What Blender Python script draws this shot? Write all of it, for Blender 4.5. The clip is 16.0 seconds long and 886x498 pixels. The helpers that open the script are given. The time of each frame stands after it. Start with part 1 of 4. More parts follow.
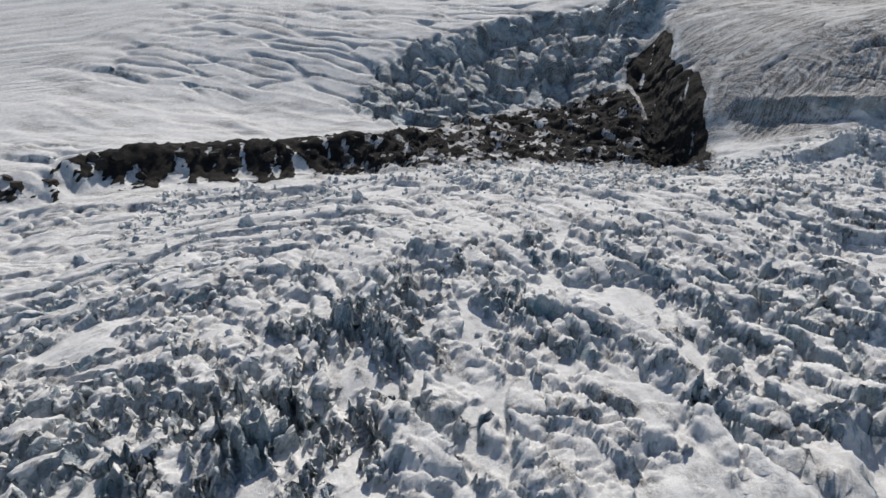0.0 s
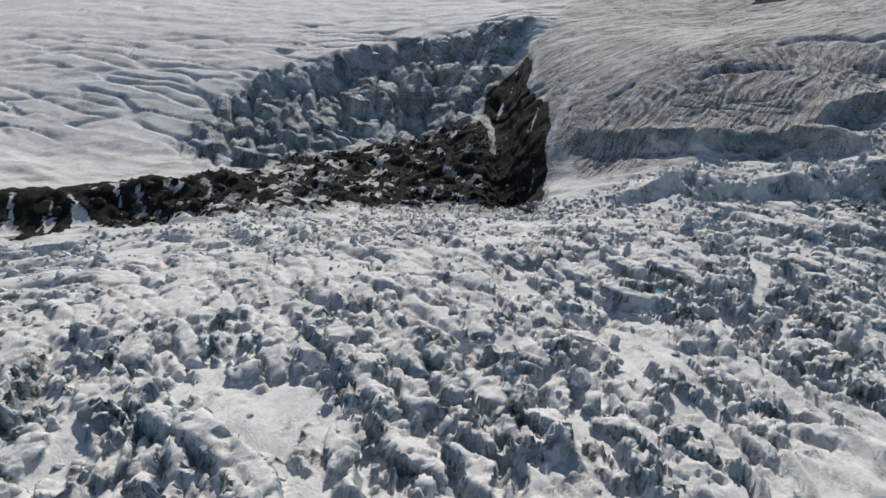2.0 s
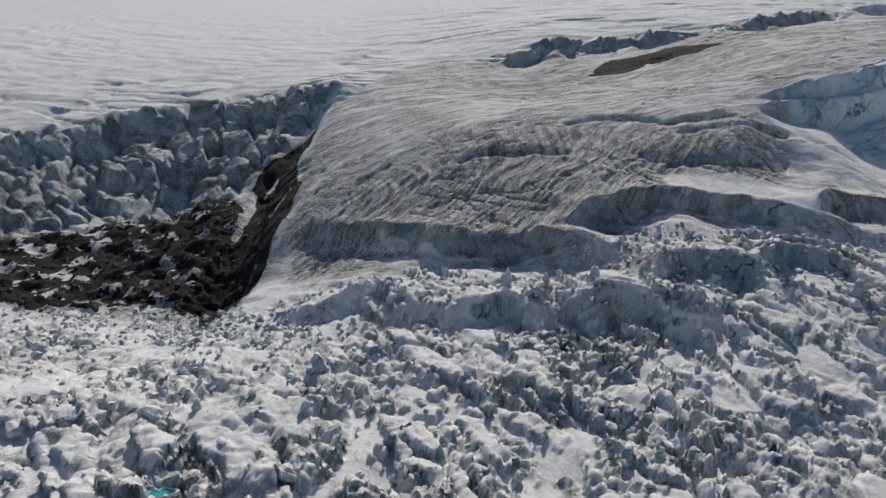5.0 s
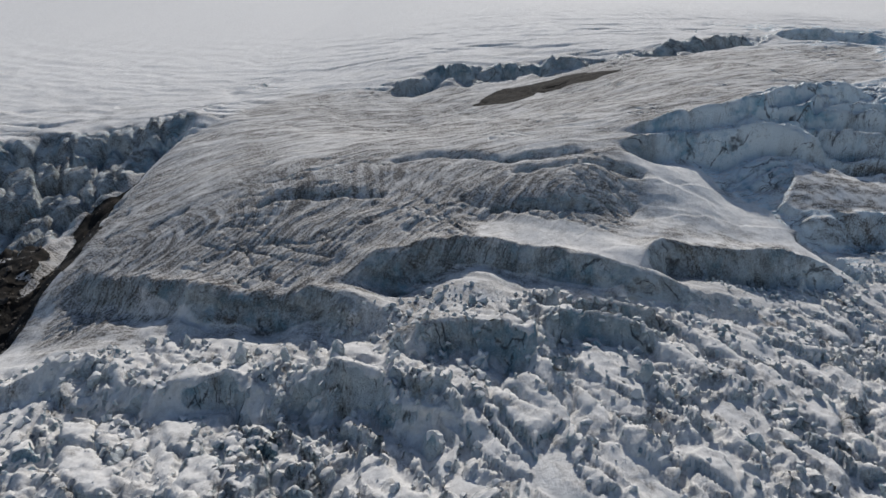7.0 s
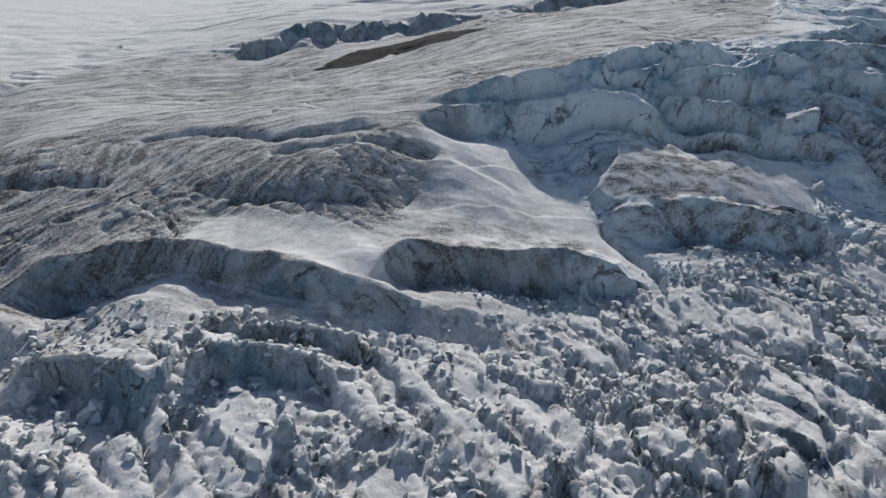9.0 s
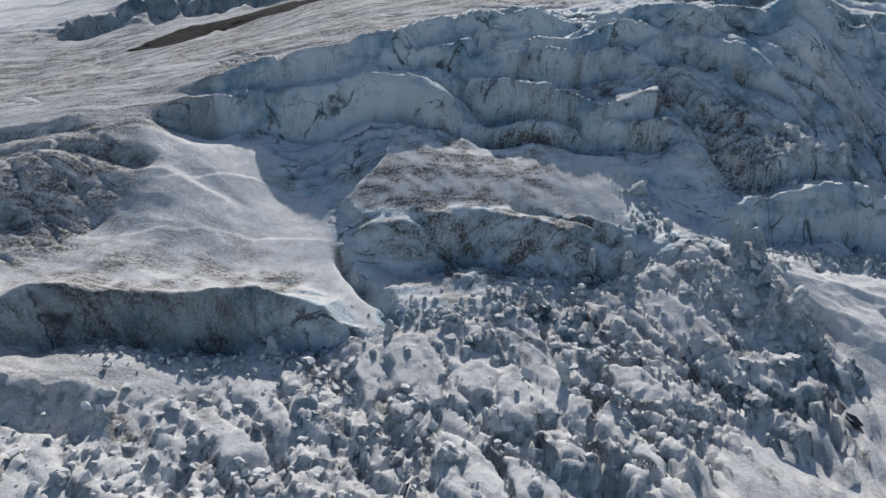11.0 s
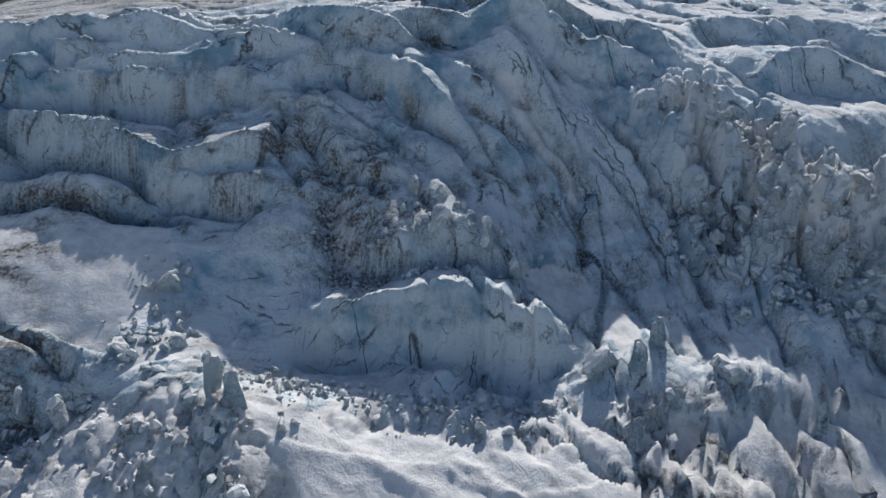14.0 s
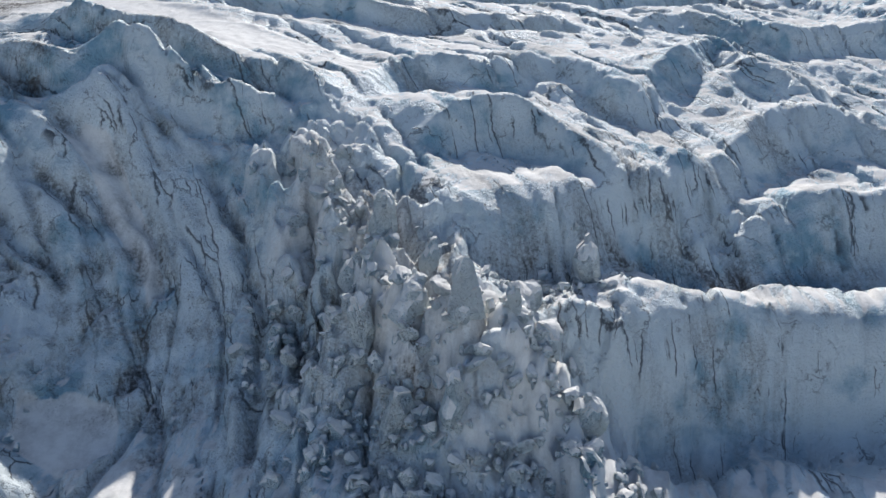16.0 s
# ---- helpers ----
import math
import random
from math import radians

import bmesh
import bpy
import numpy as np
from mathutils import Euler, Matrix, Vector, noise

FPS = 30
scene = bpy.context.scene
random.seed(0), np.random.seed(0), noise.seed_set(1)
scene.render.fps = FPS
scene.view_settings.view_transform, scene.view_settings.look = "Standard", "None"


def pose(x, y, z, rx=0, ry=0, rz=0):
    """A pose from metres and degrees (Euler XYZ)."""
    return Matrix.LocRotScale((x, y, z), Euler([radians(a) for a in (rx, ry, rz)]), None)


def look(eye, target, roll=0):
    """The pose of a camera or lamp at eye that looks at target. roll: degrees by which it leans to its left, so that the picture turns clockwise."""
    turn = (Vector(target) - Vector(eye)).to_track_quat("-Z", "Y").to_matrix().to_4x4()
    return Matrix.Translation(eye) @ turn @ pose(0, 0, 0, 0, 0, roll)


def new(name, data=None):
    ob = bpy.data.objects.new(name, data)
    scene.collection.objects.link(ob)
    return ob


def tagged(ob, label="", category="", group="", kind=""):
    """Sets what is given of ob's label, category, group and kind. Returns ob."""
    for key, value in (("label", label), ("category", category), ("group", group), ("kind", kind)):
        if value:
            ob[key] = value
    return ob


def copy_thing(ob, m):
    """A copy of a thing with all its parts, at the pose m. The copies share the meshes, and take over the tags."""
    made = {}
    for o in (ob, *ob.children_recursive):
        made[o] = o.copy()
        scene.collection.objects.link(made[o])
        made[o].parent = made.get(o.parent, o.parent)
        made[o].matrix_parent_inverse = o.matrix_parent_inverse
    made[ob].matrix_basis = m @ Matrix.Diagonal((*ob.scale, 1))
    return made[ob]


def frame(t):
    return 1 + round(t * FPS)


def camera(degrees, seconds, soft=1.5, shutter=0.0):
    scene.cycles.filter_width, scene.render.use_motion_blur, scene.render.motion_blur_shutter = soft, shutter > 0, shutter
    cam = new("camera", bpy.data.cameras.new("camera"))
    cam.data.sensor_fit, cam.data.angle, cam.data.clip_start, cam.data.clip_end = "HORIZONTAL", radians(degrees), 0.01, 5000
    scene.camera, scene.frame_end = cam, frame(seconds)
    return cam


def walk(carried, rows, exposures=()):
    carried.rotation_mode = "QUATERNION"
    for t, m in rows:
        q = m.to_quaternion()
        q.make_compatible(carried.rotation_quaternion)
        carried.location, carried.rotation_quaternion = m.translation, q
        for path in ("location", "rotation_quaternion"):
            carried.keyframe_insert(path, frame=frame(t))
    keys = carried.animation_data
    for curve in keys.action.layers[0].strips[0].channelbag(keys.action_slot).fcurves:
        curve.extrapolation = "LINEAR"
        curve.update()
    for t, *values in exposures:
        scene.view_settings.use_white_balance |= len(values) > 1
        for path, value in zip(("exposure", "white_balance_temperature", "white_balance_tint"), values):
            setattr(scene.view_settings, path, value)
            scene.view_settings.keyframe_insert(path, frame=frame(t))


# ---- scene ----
cam = camera(67.3, 16.0)
METRES, EYE, TILT, LEAN, TURN = 400.0, 100.0, -25.0, 0.0, 0.0
ROWS = [
    (0.0, 0.0, 0.0, 0.0, 0.0, 0.0, -0.0),
    (0.5, 0.0294, 0.0168, 0.0056, -0.29, -0.02, 0.21),
    (1.0, 0.0578, 0.0271, 0.0114, -0.94, 0.66, 0.43),
    (1.5, 0.0861, 0.0397, 0.0172, -1.97, 1.69, 1.1),
    (2.0, 0.1143, 0.0482, 0.0218, -1.99, 1.65, 1.44),
    (2.5, 0.1428, 0.0672, 0.0279, -2.53, 2.42, 1.76),
    (3.0, 0.1714, 0.0774, 0.0325, -2.62, 4.62, 0.7),
    (3.5, 0.1997, 0.0898, 0.0383, -3.32, 4.44, 0.98),
    (4.0, 0.2269, 0.0978, 0.0435, -2.99, 4.47, 0.68),
    (4.5, 0.2563, 0.1145, 0.0497, -3.7, 5.35, 0.11),
    (7.0, 0.3972, 0.1745, 0.0796, -3.38, 8.63, 0.2),
    (7.5, 0.425, 0.1861, 0.0848, -4.55, 7.41, 0.58),
    (8.0, 0.4532, 0.1977, 0.0911, -4.85, 7.09, 0.62),
    (10.5, 0.5938, 0.258, 0.1202, -3.15, 2.54, 1.53),
    (11.0, 0.6218, 0.2701, 0.1265, -3.56, 2.65, 2.14),
    (11.5, 0.6484, 0.2791, 0.1318, -3.72, 1.98, 1.7),
    (12.0, 0.6765, 0.2941, 0.138, -4.35, 0.72, 2.06),
    (12.5, 0.7042, 0.3062, 0.1431, -3.18, 0.71, 2.07),
    (13.0, 0.7318, 0.3184, 0.1487, -2.77, 2.87, 1.62),
    (13.5, 0.7594, 0.3311, 0.1548, -1.79, 2.32, 1.47),
    (14.0, 0.7872, 0.3449, 0.1613, -1.02, 1.8, 0.96),
    (14.5, 0.8151, 0.3571, 0.1666, -2.72, 2.28, 1.05),
    (15.0, 0.8421, 0.3697, 0.1727, -2.6, 2.43, 0.43),
    (15.5, 0.8701, 0.3819, 0.1776, -1.89, 3.19, 0.15),
    (16.0, 0.8973, 0.3921, 0.1828, -1.76, 3.58, 0.94),
]
walk(cam, [(t, pose(0, 0, EYE, TILT, LEAN, TURN) @ pose(METRES * x, METRES * y, METRES * z, 90 + pitch, roll, yaw)) for t, x, y, z, yaw, pitch, roll in ROWS], [(0.0, 0.03, 6470.0, 10.0), (2.5, -0.11, 6470.0, 10.0), (4.7, -0.18, 6470.0, 10.0), (8.0, -0.08, 6400.0, 10.0), (11.0, -0.02, 6230.0, 10.0), (13.0, 0.06, 6260.0, 10.0), (14.5, 0.10, 6060.0, 10.0), (15.0, 0.28, 6100.0, 10.0), (16.0, 0.45, 6350.0, 10.0)])
# ---- light ----
SUN_TURN, SUN_HEIGHT = 12.0, 38.0  # degrees: to the right of straight ahead, and above the horizon
world = bpy.data.worlds.new("sky")
scene.world = world
world.use_nodes = True
sky = world.node_tree.nodes.new("ShaderNodeTexSky")
sky.sky_type, sky.sun_disc = "NISHITA", False
sky.sun_elevation, sky.sun_rotation, sky.altitude = radians(SUN_HEIGHT), radians(SUN_TURN), 800.0
world.node_tree.links.new(sky.outputs[0], world.node_tree.nodes["Background"].inputs[0])
world.node_tree.nodes["Background"].inputs[1].default_value = 0.086
sun = new("sun", bpy.data.lights.new("sun", "SUN"))
sun.data.energy, sun.data.angle, sun.data.color = 3.8, radians(0.6), (1.0, 0.95, 0.88)
a, e = radians(SUN_TURN), radians(SUN_HEIGHT)
sun.matrix_world = look((300 * math.sin(a) * math.cos(e), 300 * math.cos(a) * math.cos(e), 300 * math.sin(e)), (0, 0, 0))


# ---- materials ----
def shader(name):
    m = bpy.data.materials.new(name)
    m.use_nodes = True
    t = m.node_tree
    return m, t, t.nodes["Principled BSDF"]


def node(t, kind, **values):
    n = t.nodes.new(kind)
    for key, value in values.items():
        n.inputs[key.replace("_", " ")].default_value = value
    return n


def wire(t, source, target):
    t.links.new(source, target)


def noise_at(t, where, scale, detail=6.0, rough=0.6):
    n = node(t, "ShaderNodeTexNoise", Scale=scale, Detail=detail, Roughness=rough)
    wire(t, where, n.inputs["Vector"])
    return n.outputs["Fac"]


def band(t, value, low, high, to_low=0.0, to_high=1.0):
    n = t.nodes.new("ShaderNodeMapRange")
    n.interpolation_type = "SMOOTHSTEP"
    for i, v in enumerate((low, high, to_low, to_high)):
        n.inputs[1 + i].default_value = v
    wire(t, value, n.inputs[0])
    return n.outputs[0]


def calc(t, how, a, b):
    n = t.nodes.new("ShaderNodeMath")
    n.operation, n.use_clamp = how, how != "SUBTRACT"
    for i, v in enumerate((a, b)):
        if isinstance(v, (int, float)):
            n.inputs[i].default_value = v
        else:
            wire(t, v, n.inputs[i])
    return n.outputs[0]


def blend(t, fac, a, b):
    n = t.nodes.new("ShaderNodeMix")
    n.data_type = "RGBA"
    wire(t, fac, n.inputs[0])
    for i, v in ((6, a), (7, b)):
        if isinstance(v, tuple):
            n.inputs[i].default_value = (*v, 1)
        else:
            wire(t, v, n.inputs[i])
    return n.outputs[2]


def attribute(t, name):
    n = t.nodes.new("ShaderNodeAttribute")
    n.attribute_name = name
    return n.outputs["Fac"]


ICE_DEEP, ICE_PALE = (0.26, 0.43, 0.53), (0.72, 0.785, 0.81)
SNOW, SNOW_OLD = (0.76, 0.748, 0.725), (0.62, 0.607, 0.585)
GRIT, GRIT_DARK = (0.23, 0.215, 0.198), (0.095, 0.086, 0.077)
ROCK, ROCK_BROWN = (0.013, 0.012, 0.011), (0.042, 0.034, 0.027)


def ice_snow_rock(name, sheet, crusted=False):
    """Ice, old snow, grit and rock. On the sheet they follow its layers; on loose blocks snow lies on what faces up."""
    m, t, bsdf = shader(name)
    coord = t.nodes.new("ShaderNodeNewGeometry").outputs["Position"]
    fine, mid, wide = noise_at(t, coord, 2.6), noise_at(t, coord, 0.42), noise_at(t, coord, 0.09, 4.0)
    ice = blend(t, band(t, calc(t, "ADD", calc(t, "MULTIPLY", mid, 0.35), calc(t, "MULTIPLY", wide, 0.65)), 0.35, 0.52), ICE_DEEP, ICE_PALE)
    # hair cracks with grit in them
    bent = t.nodes.new("ShaderNodeVectorMath")
    bent.operation = "ADD"
    jitter = node(t, "ShaderNodeTexNoise", Scale=0.35, Detail=5.0, Roughness=0.65)
    wire(t, coord, jitter.inputs["Vector"])
    wire(t, coord, bent.inputs[0])
    wider = t.nodes.new("ShaderNodeVectorMath")
    wider.operation = "SCALE"
    wider.inputs["Scale"].default_value = 4.0
    wire(t, jitter.outputs["Color"], wider.inputs[0])
    wire(t, wider.outputs[0], bent.inputs[1])
    net = node(t, "ShaderNodeTexVoronoi", Scale=0.22)
    net.feature = "DISTANCE_TO_EDGE"
    wire(t, bent.outputs[0], net.inputs["Vector"])
    line = calc(t, "MULTIPLY", band(t, net.outputs["Distance"], 0.0, 0.03, 0.65, 0.0), band(t, noise_at(t, coord, 0.25, 3.0), 0.50, 0.64))
    finer = node(t, "ShaderNodeTexVoronoi", Scale=0.75)
    finer.feature = "DISTANCE_TO_EDGE"
    wire(t, bent.outputs[0], finer.inputs["Vector"])
    hair = calc(t, "MULTIPLY", band(t, finer.outputs["Distance"], 0.0, 0.05, 0.5, 0.0), band(t, noise_at(t, coord, 0.4, 3.0), 0.56, 0.68))
    line = calc(t, "MAXIMUM", line, hair)
    streak = None
    if sheet:
        run = t.nodes.new("ShaderNodeAttribute")
        run.attribute_name = "grain"
        wavy = t.nodes.new("ShaderNodeVectorMath")
        wavy.operation = "MULTIPLY_ADD"
        wire(t, jitter.outputs["Color"], wavy.inputs[0])
        wavy.inputs[1].default_value = (1.2, 1.2, 0.0)
        wire(t, run.outputs["Vector"], wavy.inputs[2])
        streak = noise_at(t, wavy.outputs[0], 1.3, 7.0, 0.68)
        for size, width, low in ((0.21, 0.022, 0.46), (0.6, 0.035, 0.55)):
            split = node(t, "ShaderNodeTexVoronoi", Scale=size)
            split.feature = "DISTANCE_TO_EDGE"
            wire(t, wavy.outputs[0], split.inputs["Vector"])
            seam = calc(t, "MULTIPLY", band(t, split.outputs["Distance"], 0.0, width, 0.9, 0.0), band(t, noise_at(t, coord, 0.17, 3.0), low, low + 0.1))
            line = calc(t, "MAXIMUM", line, seam)
    snow = blend(t, band(t, noise_at(t, coord, 0.9), 0.38, 0.72), SNOW, SNOW_OLD)
    grit = blend(t, band(t, fine, 0.35, 0.7), GRIT, GRIT_DARK)
    rock = blend(t, band(t, noise_at(t, coord, 0.55), 0.42, 0.75), ROCK, ROCK_BROWN)
    if sheet:
        up, dirt_shade, stone = attribute(t, "snow"), attribute(t, "dirt_shade"), attribute(t, "rock")
    else:
        g = t.nodes.new("ShaderNodeSeparateXYZ")
        wire(t, t.nodes.new("ShaderNodeNewGeometry").outputs["Normal"], g.inputs[0])
        up = band(t, g.outputs[2], *((-2.0, -1.0) if crusted else (0.22, 0.7)))
        dirt_shade, stone = band(t, mid, 0.54, 0.75, 0.0, 0.3), None
    edge = calc(t, "ADD", up, calc(t, "MULTIPLY", calc(t, "SUBTRACT", fine, 0.5), 0.7))
    cover = band(t, edge, 0.3, 0.7)
    speckle = band(t, noise_at(t, coord, 3.0, 3.0), 0.60, 0.68, 0.0, 0.7)
    smear = band(t, mid, 0.54, 0.68)
    ice = blend(t, calc(t, "MULTIPLY", speckle, smear), ice, GRIT_DARK)
    ice = blend(t, line, ice, (0.05, 0.06, 0.075))
    colour = blend(t, cover, ice, snow)
    # This mask mixes real dirt with shade that layers() puts into the colour.
    speck = calc(t, "MULTIPLY", dirt_shade, band(t, fine, 0.25, 0.6, 0.35, 1.0))
    if sheet:
        speck = calc(t, "MULTIPLY", dirt_shade, band(t, calc(t, "ADD", calc(t, "MULTIPLY", fine, 0.4), calc(t, "MULTIPLY", streak, 0.6)), 0.38, 0.60, 0.15, 1.25))
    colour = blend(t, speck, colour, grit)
    if sheet:
        grains = calc(t, "MULTIPLY", band(t, noise_at(t, coord, 5.5, 3.0), 0.57, 0.66, 0.0, 0.55), band(t, dirt_shade, 0.04, 0.4))
        colour = blend(t, grains, colour, GRIT_DARK)
    rough = band(t, edge, 0.3, 0.8, 0.5, 0.92)
    if stone:
        shape = band(t, calc(t, "ADD", stone, calc(t, "MULTIPLY", calc(t, "SUBTRACT", fine, 0.5), 0.8)), 0.42, 0.58)
        colour = blend(t, shape, colour, rock)
        rough = calc(t, "ADD", rough, calc(t, "MULTIPLY", shape, 0.3))
    wire(t, colour, bsdf.inputs["Base Color"])
    wire(t, rough, bsdf.inputs["Roughness"])
    bsdf.inputs["Specular IOR Level"].default_value = 0.25
    soft = band(t, cover, 0.0, 1.0, 1.0, 0.27)
    if sheet:
        soft = calc(t, "MULTIPLY", soft, band(t, attribute(t, "calm"), 0.0, 1.0, 1.0, 0.6))
    low = node(t, "ShaderNodeBump", Distance=0.85)
    wire(t, soft, low.inputs["Strength"])
    lump = node(t, "ShaderNodeTexVoronoi", Scale=1.5)
    wire(t, bent.outputs[0], lump.inputs["Vector"])
    crumb = node(t, "ShaderNodeTexVoronoi", Scale=3.8)
    wire(t, bent.outputs[0], crumb.inputs["Vector"])
    lumps = calc(t, "ADD", calc(t, "MULTIPLY", lump.outputs["Distance"], 0.45), calc(t, "MULTIPLY", crumb.outputs["Distance"], 0.22))
    relief_fine = calc(t, "ADD", lumps, calc(t, "MULTIPLY", noise_at(t, coord, 1.1, 8.0, 0.7), 0.5))
    if sheet:
        relief_fine = calc(t, "ADD", calc(t, "MULTIPLY", relief_fine, 0.7), calc(t, "MULTIPLY", streak, 0.45))
        relief_fine = calc(t, "SUBTRACT", relief_fine, calc(t, "MULTIPLY", line, 0.25))
    wire(t, relief_fine, low.inputs["Height"])
    high = node(t, "ShaderNodeBump", Distance=0.34)
    wire(t, soft, high.inputs["Strength"])
    wire(t, noise_at(t, coord, 3.4, 6.0, 0.68), high.inputs["Height"])
    wire(t, low.outputs[0], high.inputs["Normal"])
    wire(t, high.outputs[0], bsdf.inputs["Normal"])
    return m


def stone_material(name, dark, brown):
    m, t, bsdf = shader(name)
    coord = t.nodes.new("ShaderNodeTexCoord").outputs["Object"]
    own = t.nodes.new("ShaderNodeObjectInfo").outputs["Random"]
    tone = calc(t, "MULTIPLY", noise_at(t, coord, 1.1), band(t, own, 0.0, 1.0, 0.7, 1.3))
    colour = blend(t, band(t, tone, 0.35, 0.75), dark, brown)
    dust = noise_at(t, coord, 5.0)
    wire(t, blend(t, band(t, dust, 0.6, 0.8, 0.0, 0.5), colour, (0.24, 0.22, 0.2)), bsdf.inputs["Base Color"])
    bsdf.inputs["Roughness"].default_value = 0.85
    bump = node(t, "ShaderNodeBump", Strength=0.8, Distance=0.3)
    wire(t, noise_at(t, coord, 2.2, 8.0, 0.65), bump.inputs["Height"])
    wire(t, bump.outputs[0], bsdf.inputs["Normal"])
    return m


GLACIER = ice_snow_rock("glacier_surface", True)
BLOCK_ICE = ice_snow_rock("block_ice", False)
DARK_ROCK = stone_material("dark_rock", (0.022, 0.02, 0.018), (0.075, 0.058, 0.044))
GREY_ROCK = stone_material("grey_rock", (0.045, 0.04, 0.036), (0.15, 0.12, 0.095))


# ---- fields over the plan ----
def scramble(ix, iy, seed):
    """A chance whole number of 32 bits for each pair of whole numbers."""
    h = ix.astype(np.int32).view(np.uint32) * np.uint32(374761393) + iy.astype(np.int32).view(np.uint32) * np.uint32(668265263)
    h += np.uint32((seed * 974634121) & 0xFFFFFFFF)
    h ^= h >> np.uint32(13)
    h *= np.uint32(1274126177)
    h ^= h >> np.uint32(16)
    h *= np.uint32(2246822519)
    return h ^ (h >> np.uint32(15))


def chance(ix, iy, seed):
    """The same as a number from 0 to 1."""
    return (scramble(ix, iy, seed) >> np.uint32(8)).astype(np.float32) * np.float32(1 / 16777216)


WAYS = np.linspace(0, 2 * np.pi, 256, endpoint=False)
WAY_X, WAY_Y = np.cos(WAYS).astype(np.float32), np.sin(WAYS).astype(np.float32)


def swell(x, y, size, seed, octaves=1, keep=0.5):
    """Smooth noise from about -1 to 1."""
    total, gain, whole = 0.0, 1.0, 0.0
    for o in range(octaves):
        u, v = x / size * 2**o, y / size * 2**o
        iu, iv = np.floor(u), np.floor(v)
        fu, fv = (u - iu).astype(np.float32), (v - iv).astype(np.float32)
        su, sv = fu * fu * fu * (fu * (fu * 6 - 15) + 10), fv * fv * fv * (fv * (fv * 6 - 15) + 10)
        corner = []
        for du, dv in ((0, 0), (1, 0), (0, 1), (1, 1)):
            ang = scramble(iu + du, iv + dv, seed + 17 * o) >> np.uint32(24)
            corner.append(WAY_X[ang] * (fu - du) + WAY_Y[ang] * (fv - dv))
        low, high = corner[0] + su * (corner[1] - corner[0]), corner[2] + su * (corner[3] - corner[2])
        total, whole, gain = total + gain * (low + sv * (high - low)) * 1.5, whole + gain, gain * keep
    return total / whole


def crest_noise(x, y, size, seed, octaves=4):
    """Sharp crests with rounded hollows, 0 to 1."""
    total, gain, whole = 0.0, 1.0, 0.0
    for o in range(octaves):
        total += gain * (1 - np.abs(swell(x, y, size / 2**o, seed + o)))**2
        whole, gain = whole + gain, gain * 0.5
    return total / whole


def blocks(x, y, size, seed, tilt=0.5, lean=0.0, edge=0.16):
    """Broken blocks: the height of each place's tilted block top, how near the crack round the block is (0 at the crack),
    a chance number of the block, and the distance from its middle."""
    u, v = x / size, y / size
    iu, iv = np.floor(u), np.floor(v)
    u, v = (u - iu).astype(np.float32), (v - iv).astype(np.float32)
    first, second = np.full(u.shape, 9, np.float32), np.full(u.shape, 9, np.float32)
    top, own, next_top = (np.zeros(u.shape, np.float32) for _ in range(3))
    for du in (-1, 0, 1):
        for dv in (-1, 0, 1):
            cu, cv = iu + du, iv + dv
            pu, pv = u - du - chance(cu, cv, seed), v - dv - chance(cu, cv, seed + 1)
            d = np.hypot(pu, pv)
            ang, lift = scramble(cu, cv, seed + 2) >> np.uint32(24), chance(cu, cv, seed + 3)
            plane = lift * 2 - 1 + 2 * tilt * (pu * WAY_X[ang] + pv * WAY_Y[ang]) + lean * pu
            nearer = d < first
            next_top = np.where(nearer, top, np.where(d < second, plane, next_top))
            second = np.where(nearer, first, np.minimum(second, d))
            top, own = np.where(nearer, plane, top), np.where(nearer, (lift * 7.31) % 1.0, own)
            first = np.where(nearer, d, first)
    k = 0.5 + 0.5 * smooth(second - first, 0, edge)
    return top * k + next_top * (1 - k), second - first, own, first


def smooth(v, low, high):
    k = np.clip((v - low) / (high - low), 0, 1)
    return k * k * (3 - 2 * k)


def along(line, x, y):
    """Distance from a line of points, the side (above 0 on its left), and how far along it (0 to 1)."""
    pts = np.array(line, float)
    best, side, where = np.full(x.shape, 1e9), np.zeros(x.shape), np.zeros(x.shape)
    lengths = np.hypot(*np.diff(pts, axis=0).T)
    run = np.r_[0, np.cumsum(lengths)]
    for i in range(len(pts) - 1):
        (ax, ay), (bx, by) = pts[i], pts[i + 1]
        ex, ey = (bx - ax) / lengths[i], (by - ay) / lengths[i]
        k = np.clip((x - ax) * ex + (y - ay) * ey, 0, lengths[i])
        d = np.hypot(x - ax - k * ex, y - ay - k * ey)
        near = d < best
        best = np.where(near, d, best)
        side = np.where(near, np.sign(ex * (y - ay) - ey * (x - ax)), side)
        where = np.where(near, (run[i] + k) / run[-1], where)
    return best, side, where


def inside(outline, x, y):
    """Distance from a closed outline: above 0 inside it."""
    pts = list(outline) + [outline[0]]
    d = along(pts, x, y)[0]
    odd = np.zeros(x.shape, bool)
    for (ax, ay), (bx, by) in zip(pts[:-1], pts[1:]):
        if ay != by:
            odd ^= ((ay > y) != (by > y)) & (x < (bx - ax) * (y - ay) / (by - ay) + ax)
    return np.where(odd, d, -d)


def near_line(line, x, y, reach):
    pts = np.array(line, float)
    return (x > pts[:, 0].min() - reach) & (x < pts[:, 0].max() + reach) & (y > pts[:, 1].min() - reach) & (y < pts[:, 1].max() + reach)


